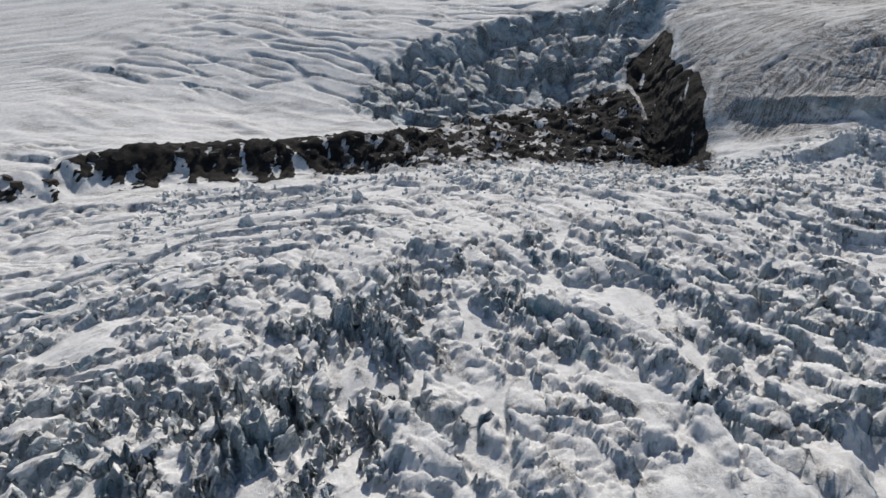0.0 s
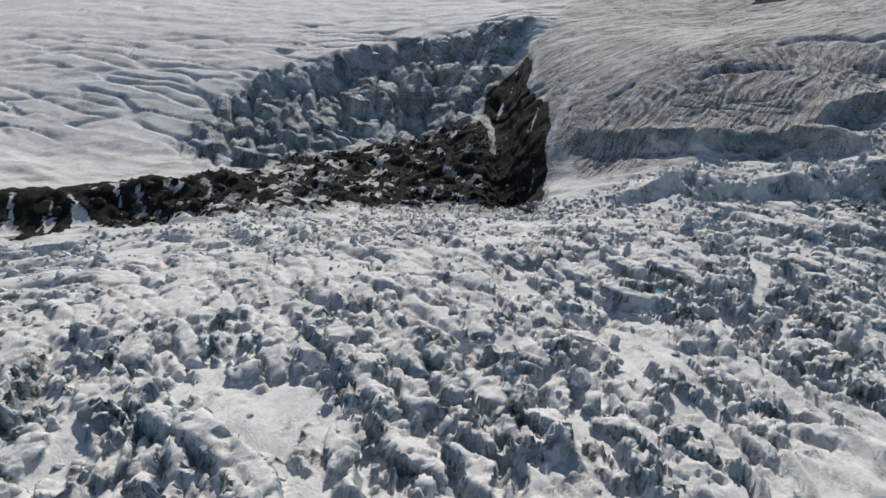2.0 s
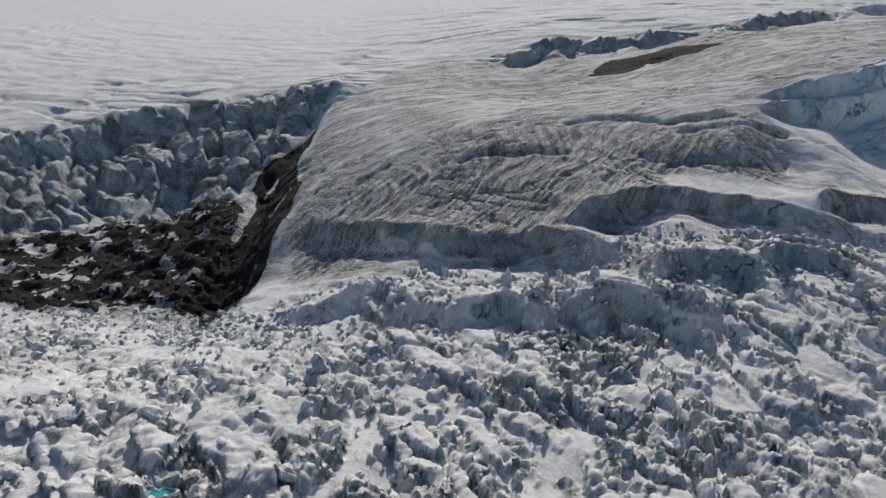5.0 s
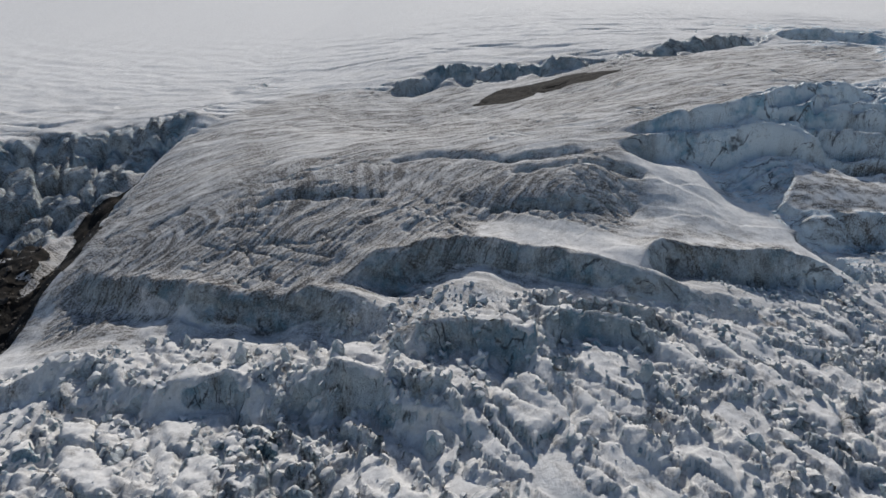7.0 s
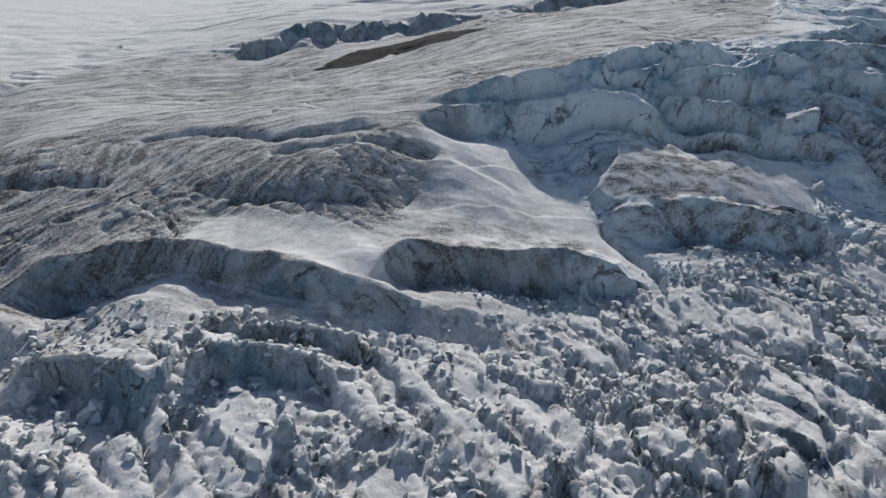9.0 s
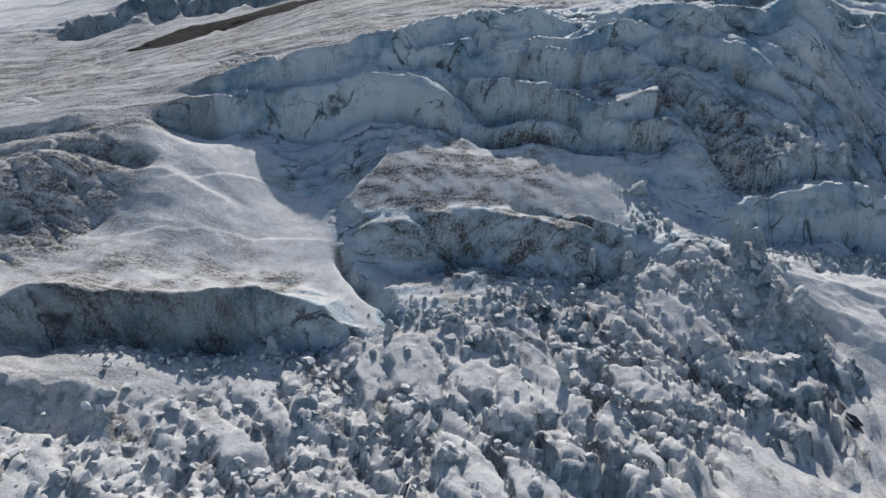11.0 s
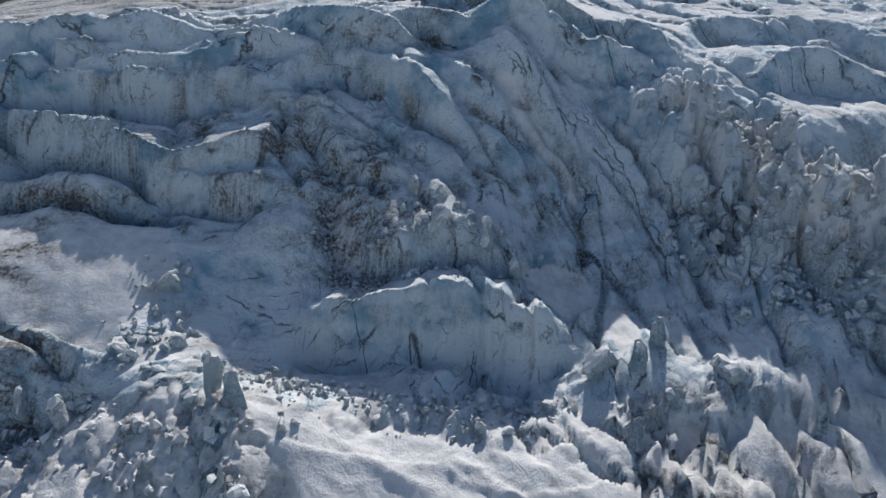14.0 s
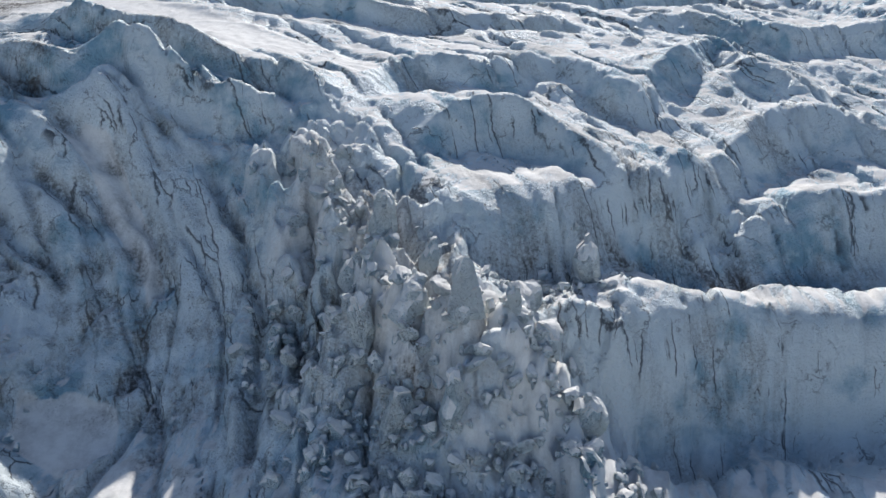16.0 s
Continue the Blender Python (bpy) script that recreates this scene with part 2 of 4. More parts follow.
def scarp(z, x, y, line, drop, reach, face=1.2, warp=1.0, below=0.48):
    """A step in the ground along a line drawn from left to right: high behind it, low before it, dying out within reach."""
    m = near_line(line, x, y, reach * 3)
    px, py = x[m], y[m]
    wx, wy = warp * swell(px, py, 9, 71, 3, 0.4), warp * swell(px, py, 9, 72, 3, 0.4)
    d, side, k = along(line, px + wx, py + wy)
    s = d * side
    ends = smooth(np.minimum(k, 1 - k), -0.001, 0.2)
    uneven = 1 + 0.25 * swell(px, py * 0.3, 11, 75, 2)
    step = (smooth(s, -face * uneven, face) - below) * drop * uneven * np.exp(-np.maximum(np.abs(s) - face, 0) / reach) * ends
    cleft = 0.28 * drop * np.exp(-(((s + face * 1.5) / 0.7) ** 2)) * ends * smooth(swell(px, py, 7, 76, 2), -0.2, 0.25)
    z[m] += np.where(d < reach * 3, step - cleft, 0)


def groove(z, x, y, line, depth, width, warp=1.0):
    """A trough (or, with a depth below 0, a rib) along a line."""
    m = near_line(line, x, y, width * 4 + 3)
    px, py = x[m], y[m]
    d, _, k = along(line, px + warp * swell(px, py, 5, 73, 2), py + warp * swell(px, py, 5, 74, 2))
    z[m] -= depth * np.exp(-(d / width) ** 2) * smooth(np.minimum(k, 1 - k), -0.001, 0.1)


# ---- the lie of the land ----
# Broad heights of the valley side, by cross-sections at these distances to the right.
STATIONS = (-260, -140, -90, -40, 0, 40, 65, 90, 120, 160, 200, 240, 280, 320, 360, 400, 480)
FOOT_SECTIONS = {
    0: (44, 45, 45, 46, 47, 47, 46, 46, 44, 42, 41, 39, 37, 36, 35, 33, 32),
    60: (45, 46, 47, 48, 50, 50, 49, 47, 46, 45, 45, 43, 42, 41, 41, 41, 39),
    110: (45, 46, 45, 46, 50, 50, 49, 47, 47, 48, 48, 46, 45, 46, 48, 48, 47),
    140: (45, 46, 45, 43, 46, 49, 48, 48, 48, 52, 53, 49, 47, 48, 51, 52, 53),
    165: (45, 46, 45, 41, 43, 43, 43, 47, 51, 56, 58, 53, 51, 51, 54, 57, 59),
}
SLOPE_SECTIONS = {
    185: (46, 47, 46, 41, 41, 38, 38, 45, 54, 61, 62, 57, 56, 54, 58, 62, 64),
    200: (47, 48, 46, 42, 42, 37, 37, 47, 59, 67, 66, 62, 61, 59, 64, 66, 69),
    215: (49, 50, 47, 43, 43, 38, 41, 54, 66, 72, 74, 70, 68, 67, 72, 72, 74),
    230: (51, 51, 48, 45, 44, 41, 46, 59, 71, 77, 80, 81, 78, 76, 81, 77, 79),
    250: (54, 54, 52, 50, 48, 44, 50, 64, 74, 79, 84, 89, 89, 91, 88, 84, 85),
}
HEAD_SECTIONS = {
    275: (59, 59, 59, 59, 57, 55, 60, 72, 77, 77, 84, 93, 96, 97, 93, 92, 91),
    310: (66, 66, 68, 68, 68, 69, 72, 78, 81, 83, 88, 97, 101, 103, 101, 100, 99),
    360: (76, 76, 77, 77, 77, 78, 80, 82, 86, 95, 100, 105, 109, 111, 110, 109, 108),
    430: (88, 88, 88, 87, 87, 88, 89, 91, 96, 103, 109, 114, 116, 117, 117, 117, 116),
}
SECTIONS = {**FOOT_SECTIONS, **SLOPE_SECTIONS, **HEAD_SECTIONS}


def spline(stops, values, at):
    """A smooth curve through values at uneven stops (values may carry a second axis), flat beyond the ends."""
    stops, at = np.array(stops, float), np.clip(at, stops[0], stops[-1])
    i = np.clip(np.searchsorted(stops, at, side="right") - 1, 0, len(stops) - 2)
    slope = np.gradient(values, stops, axis=0)
    h = stops[i + 1] - stops[i]
    k = (at - stops[i]) / h
    k2, k3 = k * k, k * k * k
    return i, h, ((2 * k3 - 3 * k2 + 1), (k3 - 2 * k2 + k) * h, (3 * k2 - 2 * k3), (k3 - k2) * h), slope


def broad(x, y):
    table = np.array(list(SECTIONS.values()), float)
    i, _, w, _ = spline(list(SECTIONS), table, y)
    j, _, v, _ = spline(STATIONS, table.T, x)
    sy = np.gradient(table, np.array(list(SECTIONS), float), axis=0)
    sx = np.gradient(table, np.array(STATIONS, float), axis=1)
    sxy = np.gradient(sy, np.array(STATIONS, float), axis=1)
    z = 0.0
    for (di, fa, fb) in ((0, w[0], w[1]), (1, w[2], w[3])):
        for (dj, ga, gb) in ((0, v[0], v[1]), (1, v[2], v[3])):
            a, b = i + di, j + dj
            z = z + fa * ga * table[a, b] + fb * ga * sy[a, b] + fa * gb * sx[a, b] + fb * gb * sxy[a, b]
    far = np.maximum(y - 430, 0)
    return z + far * 0.13 + 30 * smooth(y, 700, 2600)


ICE_FOOT = ((-400, 110), (-101, 142), (-76, 156), (-50, 167), (-4, 181), (30, 196), (56, 201), (72, 194), (86, 182), (116, 187),
            (130, 180), (148, 180), (165, 184), (185, 182), (200, 179), (223, 184), (241, 192), (256, 196), (275, 204), (295, 204), (325, 206), (345, 205), (360, 204), (375, 200), (420, 203), (520, 215))
ROCK_CREST = ((-150, 130), (-104, 146), (-99, 160), (-90, 170), (-76, 180), (-59, 188), (-40, 197), (-22, 199), (-4, 206), (9, 214))
ROCK_FACE = ((-125, 138), (-104, 150), (-99, 165), (-90, 175), (-76, 187), (-59, 195), (-40, 203), (-22, 205), (-4, 212), (4, 196), (-6, 186),
             (-23, 186), (-35, 178), (-50, 171), (-65, 165), (-76, 160), (-89, 152), (-101, 146), (-118, 132))
ROCK_STEP = ((-130, 132), (-101, 152), (-88, 166), (-72, 176), (-55, 184), (-38, 191), (-22, 196), (-2, 202))
SNOW_STRIPS = (((92, 233), (89, 224), (85, 213), (83, 208), (86, 209), (90, 219), (94, 229)), ((84, 204), (81, 198), (80, 190), (83, 182), (88, 183), (86, 194)))
FALL_ICE = ((-34, 236), (-24, 261), (-11, 278), (20, 296), (62, 312), (92, 300), (84, 284), (74, 269), (66, 253), (45, 244), (23, 247), (7, 224), (-13, 218))
MORAINE = ((-34, 178), (-4, 183), (13, 188), (30, 196), (56, 201), (71, 194), (78, 195), (72, 222), (68, 246), (56, 252), (42, 247), (26, 241), (7, 227), (-6, 215), (-24, 202))
GULLY_ROCK = ((65, 204), (66, 214), (70, 226), (72, 238), (72, 248), (70, 256), (71, 264), (78, 272), (87, 277), (88, 264), (84, 252), (85, 240), (88, 232), (86, 219), (83, 207), (80, 192), (75, 180), (68, 196))
GULLY = ((88, 300), (84, 284), (80, 266), (75, 250), (74, 232), (72, 212), (74, 190))
ICE_WALL_LIP = ((-30, 256), (-12, 272), (12, 288), (30, 297), (52, 302), (78, 297), (92, 292), (112, 296))
DOME = ((91, 190), (87, 218), (87, 243), (91, 281), (101, 295), (116, 338), (160, 326), (200, 328), (260, 328), (330, 322), (300, 268), (260, 256),
        (237, 244), (215, 238), (219, 230), (208, 224), (212, 206), (202, 202), (192, 186), (178, 189), (157, 190), (147, 183), (116, 190))
SNOW_SADDLE = ((171, 195), (173, 204), (182, 204), (194, 202), (200, 200), (202, 195), (202, 190), (205, 185), (199, 184), (192, 188), (183, 191), (174, 192))
SNOW_RAMP = ((208, 226), (219, 230), (227, 228), (238, 214), (240, 208), (246, 198), (245, 192), (241, 195), (236, 200), (224, 200), (212, 204), (202, 205), (208, 211), (212, 219))
SLAB = ((240, 213), (245, 219), (249, 228), (254, 226), (265, 224), (284, 224), (287, 219), (284, 214), (283, 209), (275, 211), (263, 212), (252, 211), (243, 210))
SLAB_SNOW = ((252, 227.5), (258, 227), (265, 225.5), (284, 225.5), (288, 219), (284, 213), (270, 214), (262, 218), (255, 222))
HUMP = ((298, 202), (306, 203), (317, 203), (327, 201), (333, 194), (335, 185), (332, 174), (319, 174), (311, 183), (305, 190), (302, 196))
FIN = ((296, 203), (298, 197), (300, 191), (304, 183))
HIGH_SNOW = ((296, 274), (324, 268), (334, 259), (347, 261), (336, 273), (314, 286))
SNOW_BEDS = (((325, 222), (329, 223), (333, 222), (334, 218), (330, 216), (326, 217)), ((301, 229.5), (305, 229), (307.5, 221), (304, 222.5)), ((320, 244.5), (327, 241.8), (331, 237.8), (335, 231.5), (333, 230), (329, 235.8), (325, 239.6)))
LOW_SNOW = ((105, 193), (109, 199), (114, 195), (128, 184), (118, 187))
OUTCROP = ((180, 299), (193, 316), (207, 317), (216, 321), (234, 309), (221, 302), (205, 302), (192, 294))
# each: a line from left to right, its drop, reach, half width of its face, waviness
DOME_LIPS = (
    (((88, 212), (96, 206), (106, 199), (115, 194), (122, 190), (131, 186), (142, 184), (151, 179), (160, 172)), 4.6, 5, 2.0, 2.4),
    (((145, 184), (154, 189), (163, 191), (175, 191), (185, 188), (194, 184), (204, 179)), 5.5, 6, 2.0, 1.8),
    (((178, 177), (185, 176), (193, 175), (203, 173)), 3.6, 4, 1.0, 1.0),
    (((178, 167), (187, 169), (194, 168), (199, 164)), 4.0, 4, 1.0, 0.8),
)
STEP_LIPS = (
    (((159, 166), (163, 168), (167, 168), (172, 166), (178, 160)), 5.5, 5, 1.6, 0.8),
    (((122, 168), (128, 167), (137, 163), (148, 161), (156, 157), (163, 152), (174, 149)), 2.6, 5, 1.6, 2.5),
    (((85, 167), (90, 172), (99, 170), (108, 172), (118, 167), (130, 165), (141, 165), (151, 158), (162, 151)), 3.0, 7, 2.2, 3.5),
    (((200, 184), (204, 189), (209, 192), (217, 192.5), (225, 192.5), (231, 193), (238, 192.5), (243, 189)), 6.0, 5, 1.2, 1.4, 0.3),
    (((183, 182), (192, 180), (203, 181), (214, 180), (222, 176)), 2.4, 4, 1.6, 1.8),
)
OUTER_LIPS = DOME_LIPS + STEP_LIPS
UPPER_WALL_LIPS = (
    (((208, 236), (218, 238), (229, 240), (240, 240), (249, 242), (255, 247), (264, 250), (275, 252), (289, 254)), 5.0, 4, 0.9, 0.4, 0.35),
    (((259, 241), (266, 247), (275, 251), (284, 251)), 3.6, 2.5, 0.7, 0.8),
    (((207, 230), (216, 232), (226, 234), (238, 234), (247, 233.5), (254, 231), (262, 229)), 7.5, 5, 1.1, 0.4, 0.7),
    (((243, 238), (249, 241), (256, 243), (266, 242), (277, 241), (283, 242), (289, 244), (296, 238)), 6.2, 3.5, 0.7, 0.7, 0.6),
    (((250, 237), (260, 238), (268, 234), (277, 232), (283, 230), (290, 229), (299, 228)), 5.2, 3.0, 0.7, 0.7, 0.8),
)
MIDDLE_WALL_LIPS = (
    (((252, 233), (258, 231), (265, 229), (275, 228), (286, 228)), 2.6, 2.5, 0.7, 0.8),
    (((295, 240), (298, 246), (301, 248), (306, 245), (313, 241), (318, 236)), 4.8, 4, 1.0, 0.6),
    (((289, 256), (299, 251), (304, 249), (313, 248)), 3.6, 3, 1.0, 0.8),
    (((298, 216), (303, 214), (310, 214), (318, 214), (325, 211), (331, 214)), 7.8, 5, 1.3, 0.8),
    (((306, 222), (312, 221), (319, 222), (325, 219)), 3.6, 3, 0.8, 0.8),
)
LOWER_WALL_LIPS = (
    (((306, 255), (319, 250), (326, 251), (332, 247), (338, 245), (343, 246), (348, 241)), 4.2, 4, 1.3, 0.8),
    (((259, 251), (267, 245), (274, 244), (281, 244), (286, 246), (291, 248), (297, 248), (302, 249)), 3.2, 2.5, 0.6, 0.6),
    (((258, 239), (264, 237), (269, 235), (274, 234), (279, 232), (284, 231), (289, 232), (294, 233), (299, 230)), 2.6, 2.0, 0.5, 0.5),
    (((238, 207), (246, 207), (252, 208), (259, 209), (267, 208), (273, 205), (279, 207), (287, 206)), 5.0, 5, 2.2, 1.5, 0.6),
)
WALL_LIPS = UPPER_WALL_LIPS + MIDDLE_WALL_LIPS + LOWER_WALL_LIPS
CREST_LIPS = (
    (((310, 262), (316, 260), (325, 256), (333, 252), (344, 250), (352, 245)), 3.4, 4, 1.2, 1.0),
    (((350, 249), (353, 251), (357, 259), (363, 258), (370, 259), (377, 262), (381, 255), (393, 255)), 3.0, 4, 1.8, 1.2),
    (((386, 256), (394, 262), (400, 268), (403, 262), (407, 252)), 3.5, 4, 2.0, 0.8),
    (((358, 241), (366, 245), (370, 244), (375, 240), (378, 234)), 4.0, 4, 1.2, 0.8),
    (((373, 231), (381, 234), (387, 238), (396, 245), (404, 251), (408, 249), (416, 243)), 4.0, 5, 2.4, 1.0),
)
RIDGE_LIPS = (
    (((320, 286), (327, 284), (346, 286), (366, 282), (382, 282), (390, 276)), 2.5, 4, 1.6, 1.2),
    (((388, 283), (404, 284), (412, 274), (432, 276), (460, 270)), 3.5, 5, 1.8, 1.2),
    (((330, 300), (360, 304), (390, 300), (430, 306)), 3.5, 6, 1.8, 2.0),
    (((365, 217), (373, 219.5), (380, 220.5), (387, 222), (393, 221.5), (410, 220), (430, 221)), 9.0, 8, 2.6, 0.8, 1.2),
    (((395, 232), (404, 236), (412, 236), (430, 240)), 3.0, 4, 2.0, 1.0),
)
FAR_LIPS = (
    (((152, 322), (160, 326), (173, 336), (188, 337)), 5.0, 7, 1.6, 3.0),
    (((186, 333), (199, 335), (217, 333), (232, 330)), 4.5, 7, 1.6, 3.0),
    (((240, 330), (263, 334), (288, 342), (300, 345)), 4.5, 7, 1.6, 3.0),
    (((305, 350), (318, 346), (335, 344), (350, 338)), 5.0, 8, 2.0, 3.0),
)
HIGH_LIPS = CREST_LIPS + RIDGE_LIPS + FAR_LIPS
RIB = ((347, 239), (351, 231), (355, 227), (354, 222), (359, 218), (365, 217), (373, 213))
# each: a line, its depth and width
WALL_TROUGHS = (
    (((320, 245), (325, 242), (328, 240), (333, 235), (335, 230)), 1.9, 1.0),
    (((336, 243), (341, 235), (344, 228), (345, 222), (345, 214)), 2.1, 0.9),
    (((325, 239), (331, 234), (333, 229), (333, 222)), 1.5, 0.8),
    (((348, 234), (349, 228), (348, 225), (349, 220)), 1.6, 0.7),
    (((304, 246), (311, 242), (317, 236), (321, 233), (326, 231)), 1.5, 0.7),
    (((298, 239), (301, 235), (306, 231), (310, 227)), 1.6, 0.8),
    (((307, 249), (314, 244), (321, 239), (327, 235), (330, 229)), 1.2, 0.6),
    (((296, 241), (296, 234), (300, 229)), 1.6, 0.7),
    (((298, 238), (303, 231), (303, 225), (308, 219)), 2.8, 2.2),
)
DOME_TROUGHS = (
    (((362, 226), (369, 228), (378, 230), (392, 231), (412, 230)), 4.2, 3.6),
    (((246, 231), (255, 230), (265, 227.8), (276, 227.2), (287, 226)), 2.4, 1.4),
    (((265, 213), (274, 210), (281, 207)), 1.6, 0.6),
    (((250, 211), (258, 207), (268, 203)), 1.6, 0.7),
    (((127, 214), (133, 217), (145, 216), (156, 213)), 1.6, 1.3),
    (((154, 227), (167, 230), (182, 224), (202, 227)), 1.5, 1.3),
    (((181, 218), (194, 219), (207, 221), (213, 219)), 1.9, 1.4),
    (((175, 208), (188, 206), (200, 207)), 1.6, 1.0),
    (((101, 214), (104, 220), (112, 222)), 1.2, 0.8),
    (((240, 206), (246, 198), (248, 194)), 2.2, 1.2),
)
TROUGHS = WALL_TROUGHS + DOME_TROUGHS
WALL_SMUTS = ((101, 192, 8, 1.0), (112, 188, 6, 0.7), (286, 238, 4, 1.0), (298, 235, 4, 1.0), (305, 231, 5, 1.0), (309, 226, 5, 1.0), (309, 221, 3, 1.0), (333, 226, 4, 0.4),
              (339, 225, 4, 0.35), (323, 218, 3, 0.7), (270, 228, 4, 0.7), (278, 232, 3, 0.7), (292, 228, 3, 0.7), (260, 224, 3, 1.0), (266, 221, 3, 1.0), (271, 219, 2.5, 1.0),
              (253, 212, 4, 0.9), (268, 208, 5, 0.9), (276, 207, 4, 0.9), (232, 221, 4, 0.6), (315, 251, 4, 0.9), (328, 231, 5, 0.45))
SLAB_SMUTS = ((354, 234, 2, 1.2), (358, 215, 2, 1.0), (386, 222, 5, 0.5), (161, 176, 8, 0.7), (141, 177, 5, 0.6), (116, 214, 5, 0.8), (104, 242, 7, 0.6), (142, 194, 10, 0.7),
              (159, 210, 6, 0.6), (180, 211, 8, 0.5), (205, 213, 7, 0.7), (211, 193, 4, 0.6), (304, 224, 6, 0.9), (54, 205, 8, 0.9), (66, 195, 7, 0.9), (74, 186, 5, 0.7),
              (335, 219, 9, 0.3), (254, 223, 4, 0.9), (260, 221, 4, 0.9), (266, 219.5, 3.5, 0.8), (251, 213, 6, 0.8), (262, 207, 14, 0.7))
# The spots near x 95 mix grit with the flank's shade, painted as colour.
DOME_SMUTS_SHADE = ((292, 232, 8, 0.5), (246, 216, 6, 0.9), (272, 230, 10, 0.45), (317, 228, 7, 0.5), (212, 198, 9, 0.7), (225, 199, 7, 0.9), (234, 198, 5, 0.8), (262, 209, 7, 0.6),
              (170, 186, 14, 0.4), (150, 205, 22, 0.35), (120, 205, 16, 0.35), (96, 204, 11, 0.8), (94, 226, 10, 0.7), (105, 198, 9, 0.6))
SMUTS_SHADE = WALL_SMUTS + SLAB_SMUTS + DOME_SMUTS_SHADE

# broad swells and hollows: x, y, size, rise
BROAD_BULGES = ((122, 189, 4, 1.8), (136, 184, 4, -1.5), (150, 182, 5, 1.5), (297, 210, 5, -2.5), (293, 217, 7, -3.0), (296, 224, 3.5, 1.5), (388, 207, 14, -3.0), (338, 224, 13, -5.6),
                (87, 122, 3, -1.5), (263, 230, 5, -3.5), (327, 247, 6, 4.5), (295, 201, 9, 3.6), (206, 211, 7, -2.5), (305, 217, 6, -3.6), (372, 215, 9, -0.8), (365, 214.5, 5, 2.4),
                (373, 219, 4, 1.5), (108, 171, 6, 3.2), (85, 290, 6, 3.0), (373, 233, 6, 2.5))
SMALL_BULGES = ((176, 333, 6, 2.8), (168, 166, 18, 1.9), (139, 175, 20, -2.2), (268, 234, 9, -1.5), (398, 263, 6, 2.2), (389, 247, 9, -2.4), (38, 238, 6, 2.0), (226, 236, 13, -2.4),
                (234, 226, 7, -3.5), (233, 217, 8, -2.0), (375, 220, 9, 1.2), (85, 290, 9, 3.3), (331, 217, 20, -1.7), (275, 241, 6, 0.8), (336, 207, 6, 2.4), (171, 185, 6, 2.4),
                (200, 216, 6, 2.7), (30, 290, 13, 2.5))
FAR_BULGES = ((45, 254, 13, -2.3), (190, 212, 9, 2.1), (346, 212, 6, -2.0), (56, 305, 9, -2.0), (189, 169, 6, 1.9), (175, 205, 6, -1.7), (-72, 234, 9, -1.6), (284, 231, 6, -1.7))
BULGES = BROAD_BULGES + SMALL_BULGES + FAR_BULGES
SLANT = 0.48  # the sheet's rows run along the valley, as the ground does
GREAT_SERACS = ((168, 163, 7), (189, 166, 7), (153, 176, 7), (170, 180, 9), (193, 175, 6), (22, 68, 4), (44, 66, 4), (128, 162, 6), (100, 166, 8))  # x, y, size: smooth-faced ice
BOWL = ((228, 204), (300, 213))  # the wall's bands run round this line


def crevasse_run(x, y):
    """Distances along and across the icefall's crevasses, which run down the valley and swing round beside the rock ridge."""
    turn = np.radians(-64 + 88 * smooth(-x, 0, 70))
    px, py = x + 25, y - 110
    return px * np.cos(turn) + py * np.sin(turn), py * np.cos(turn) - px * np.sin(turn)


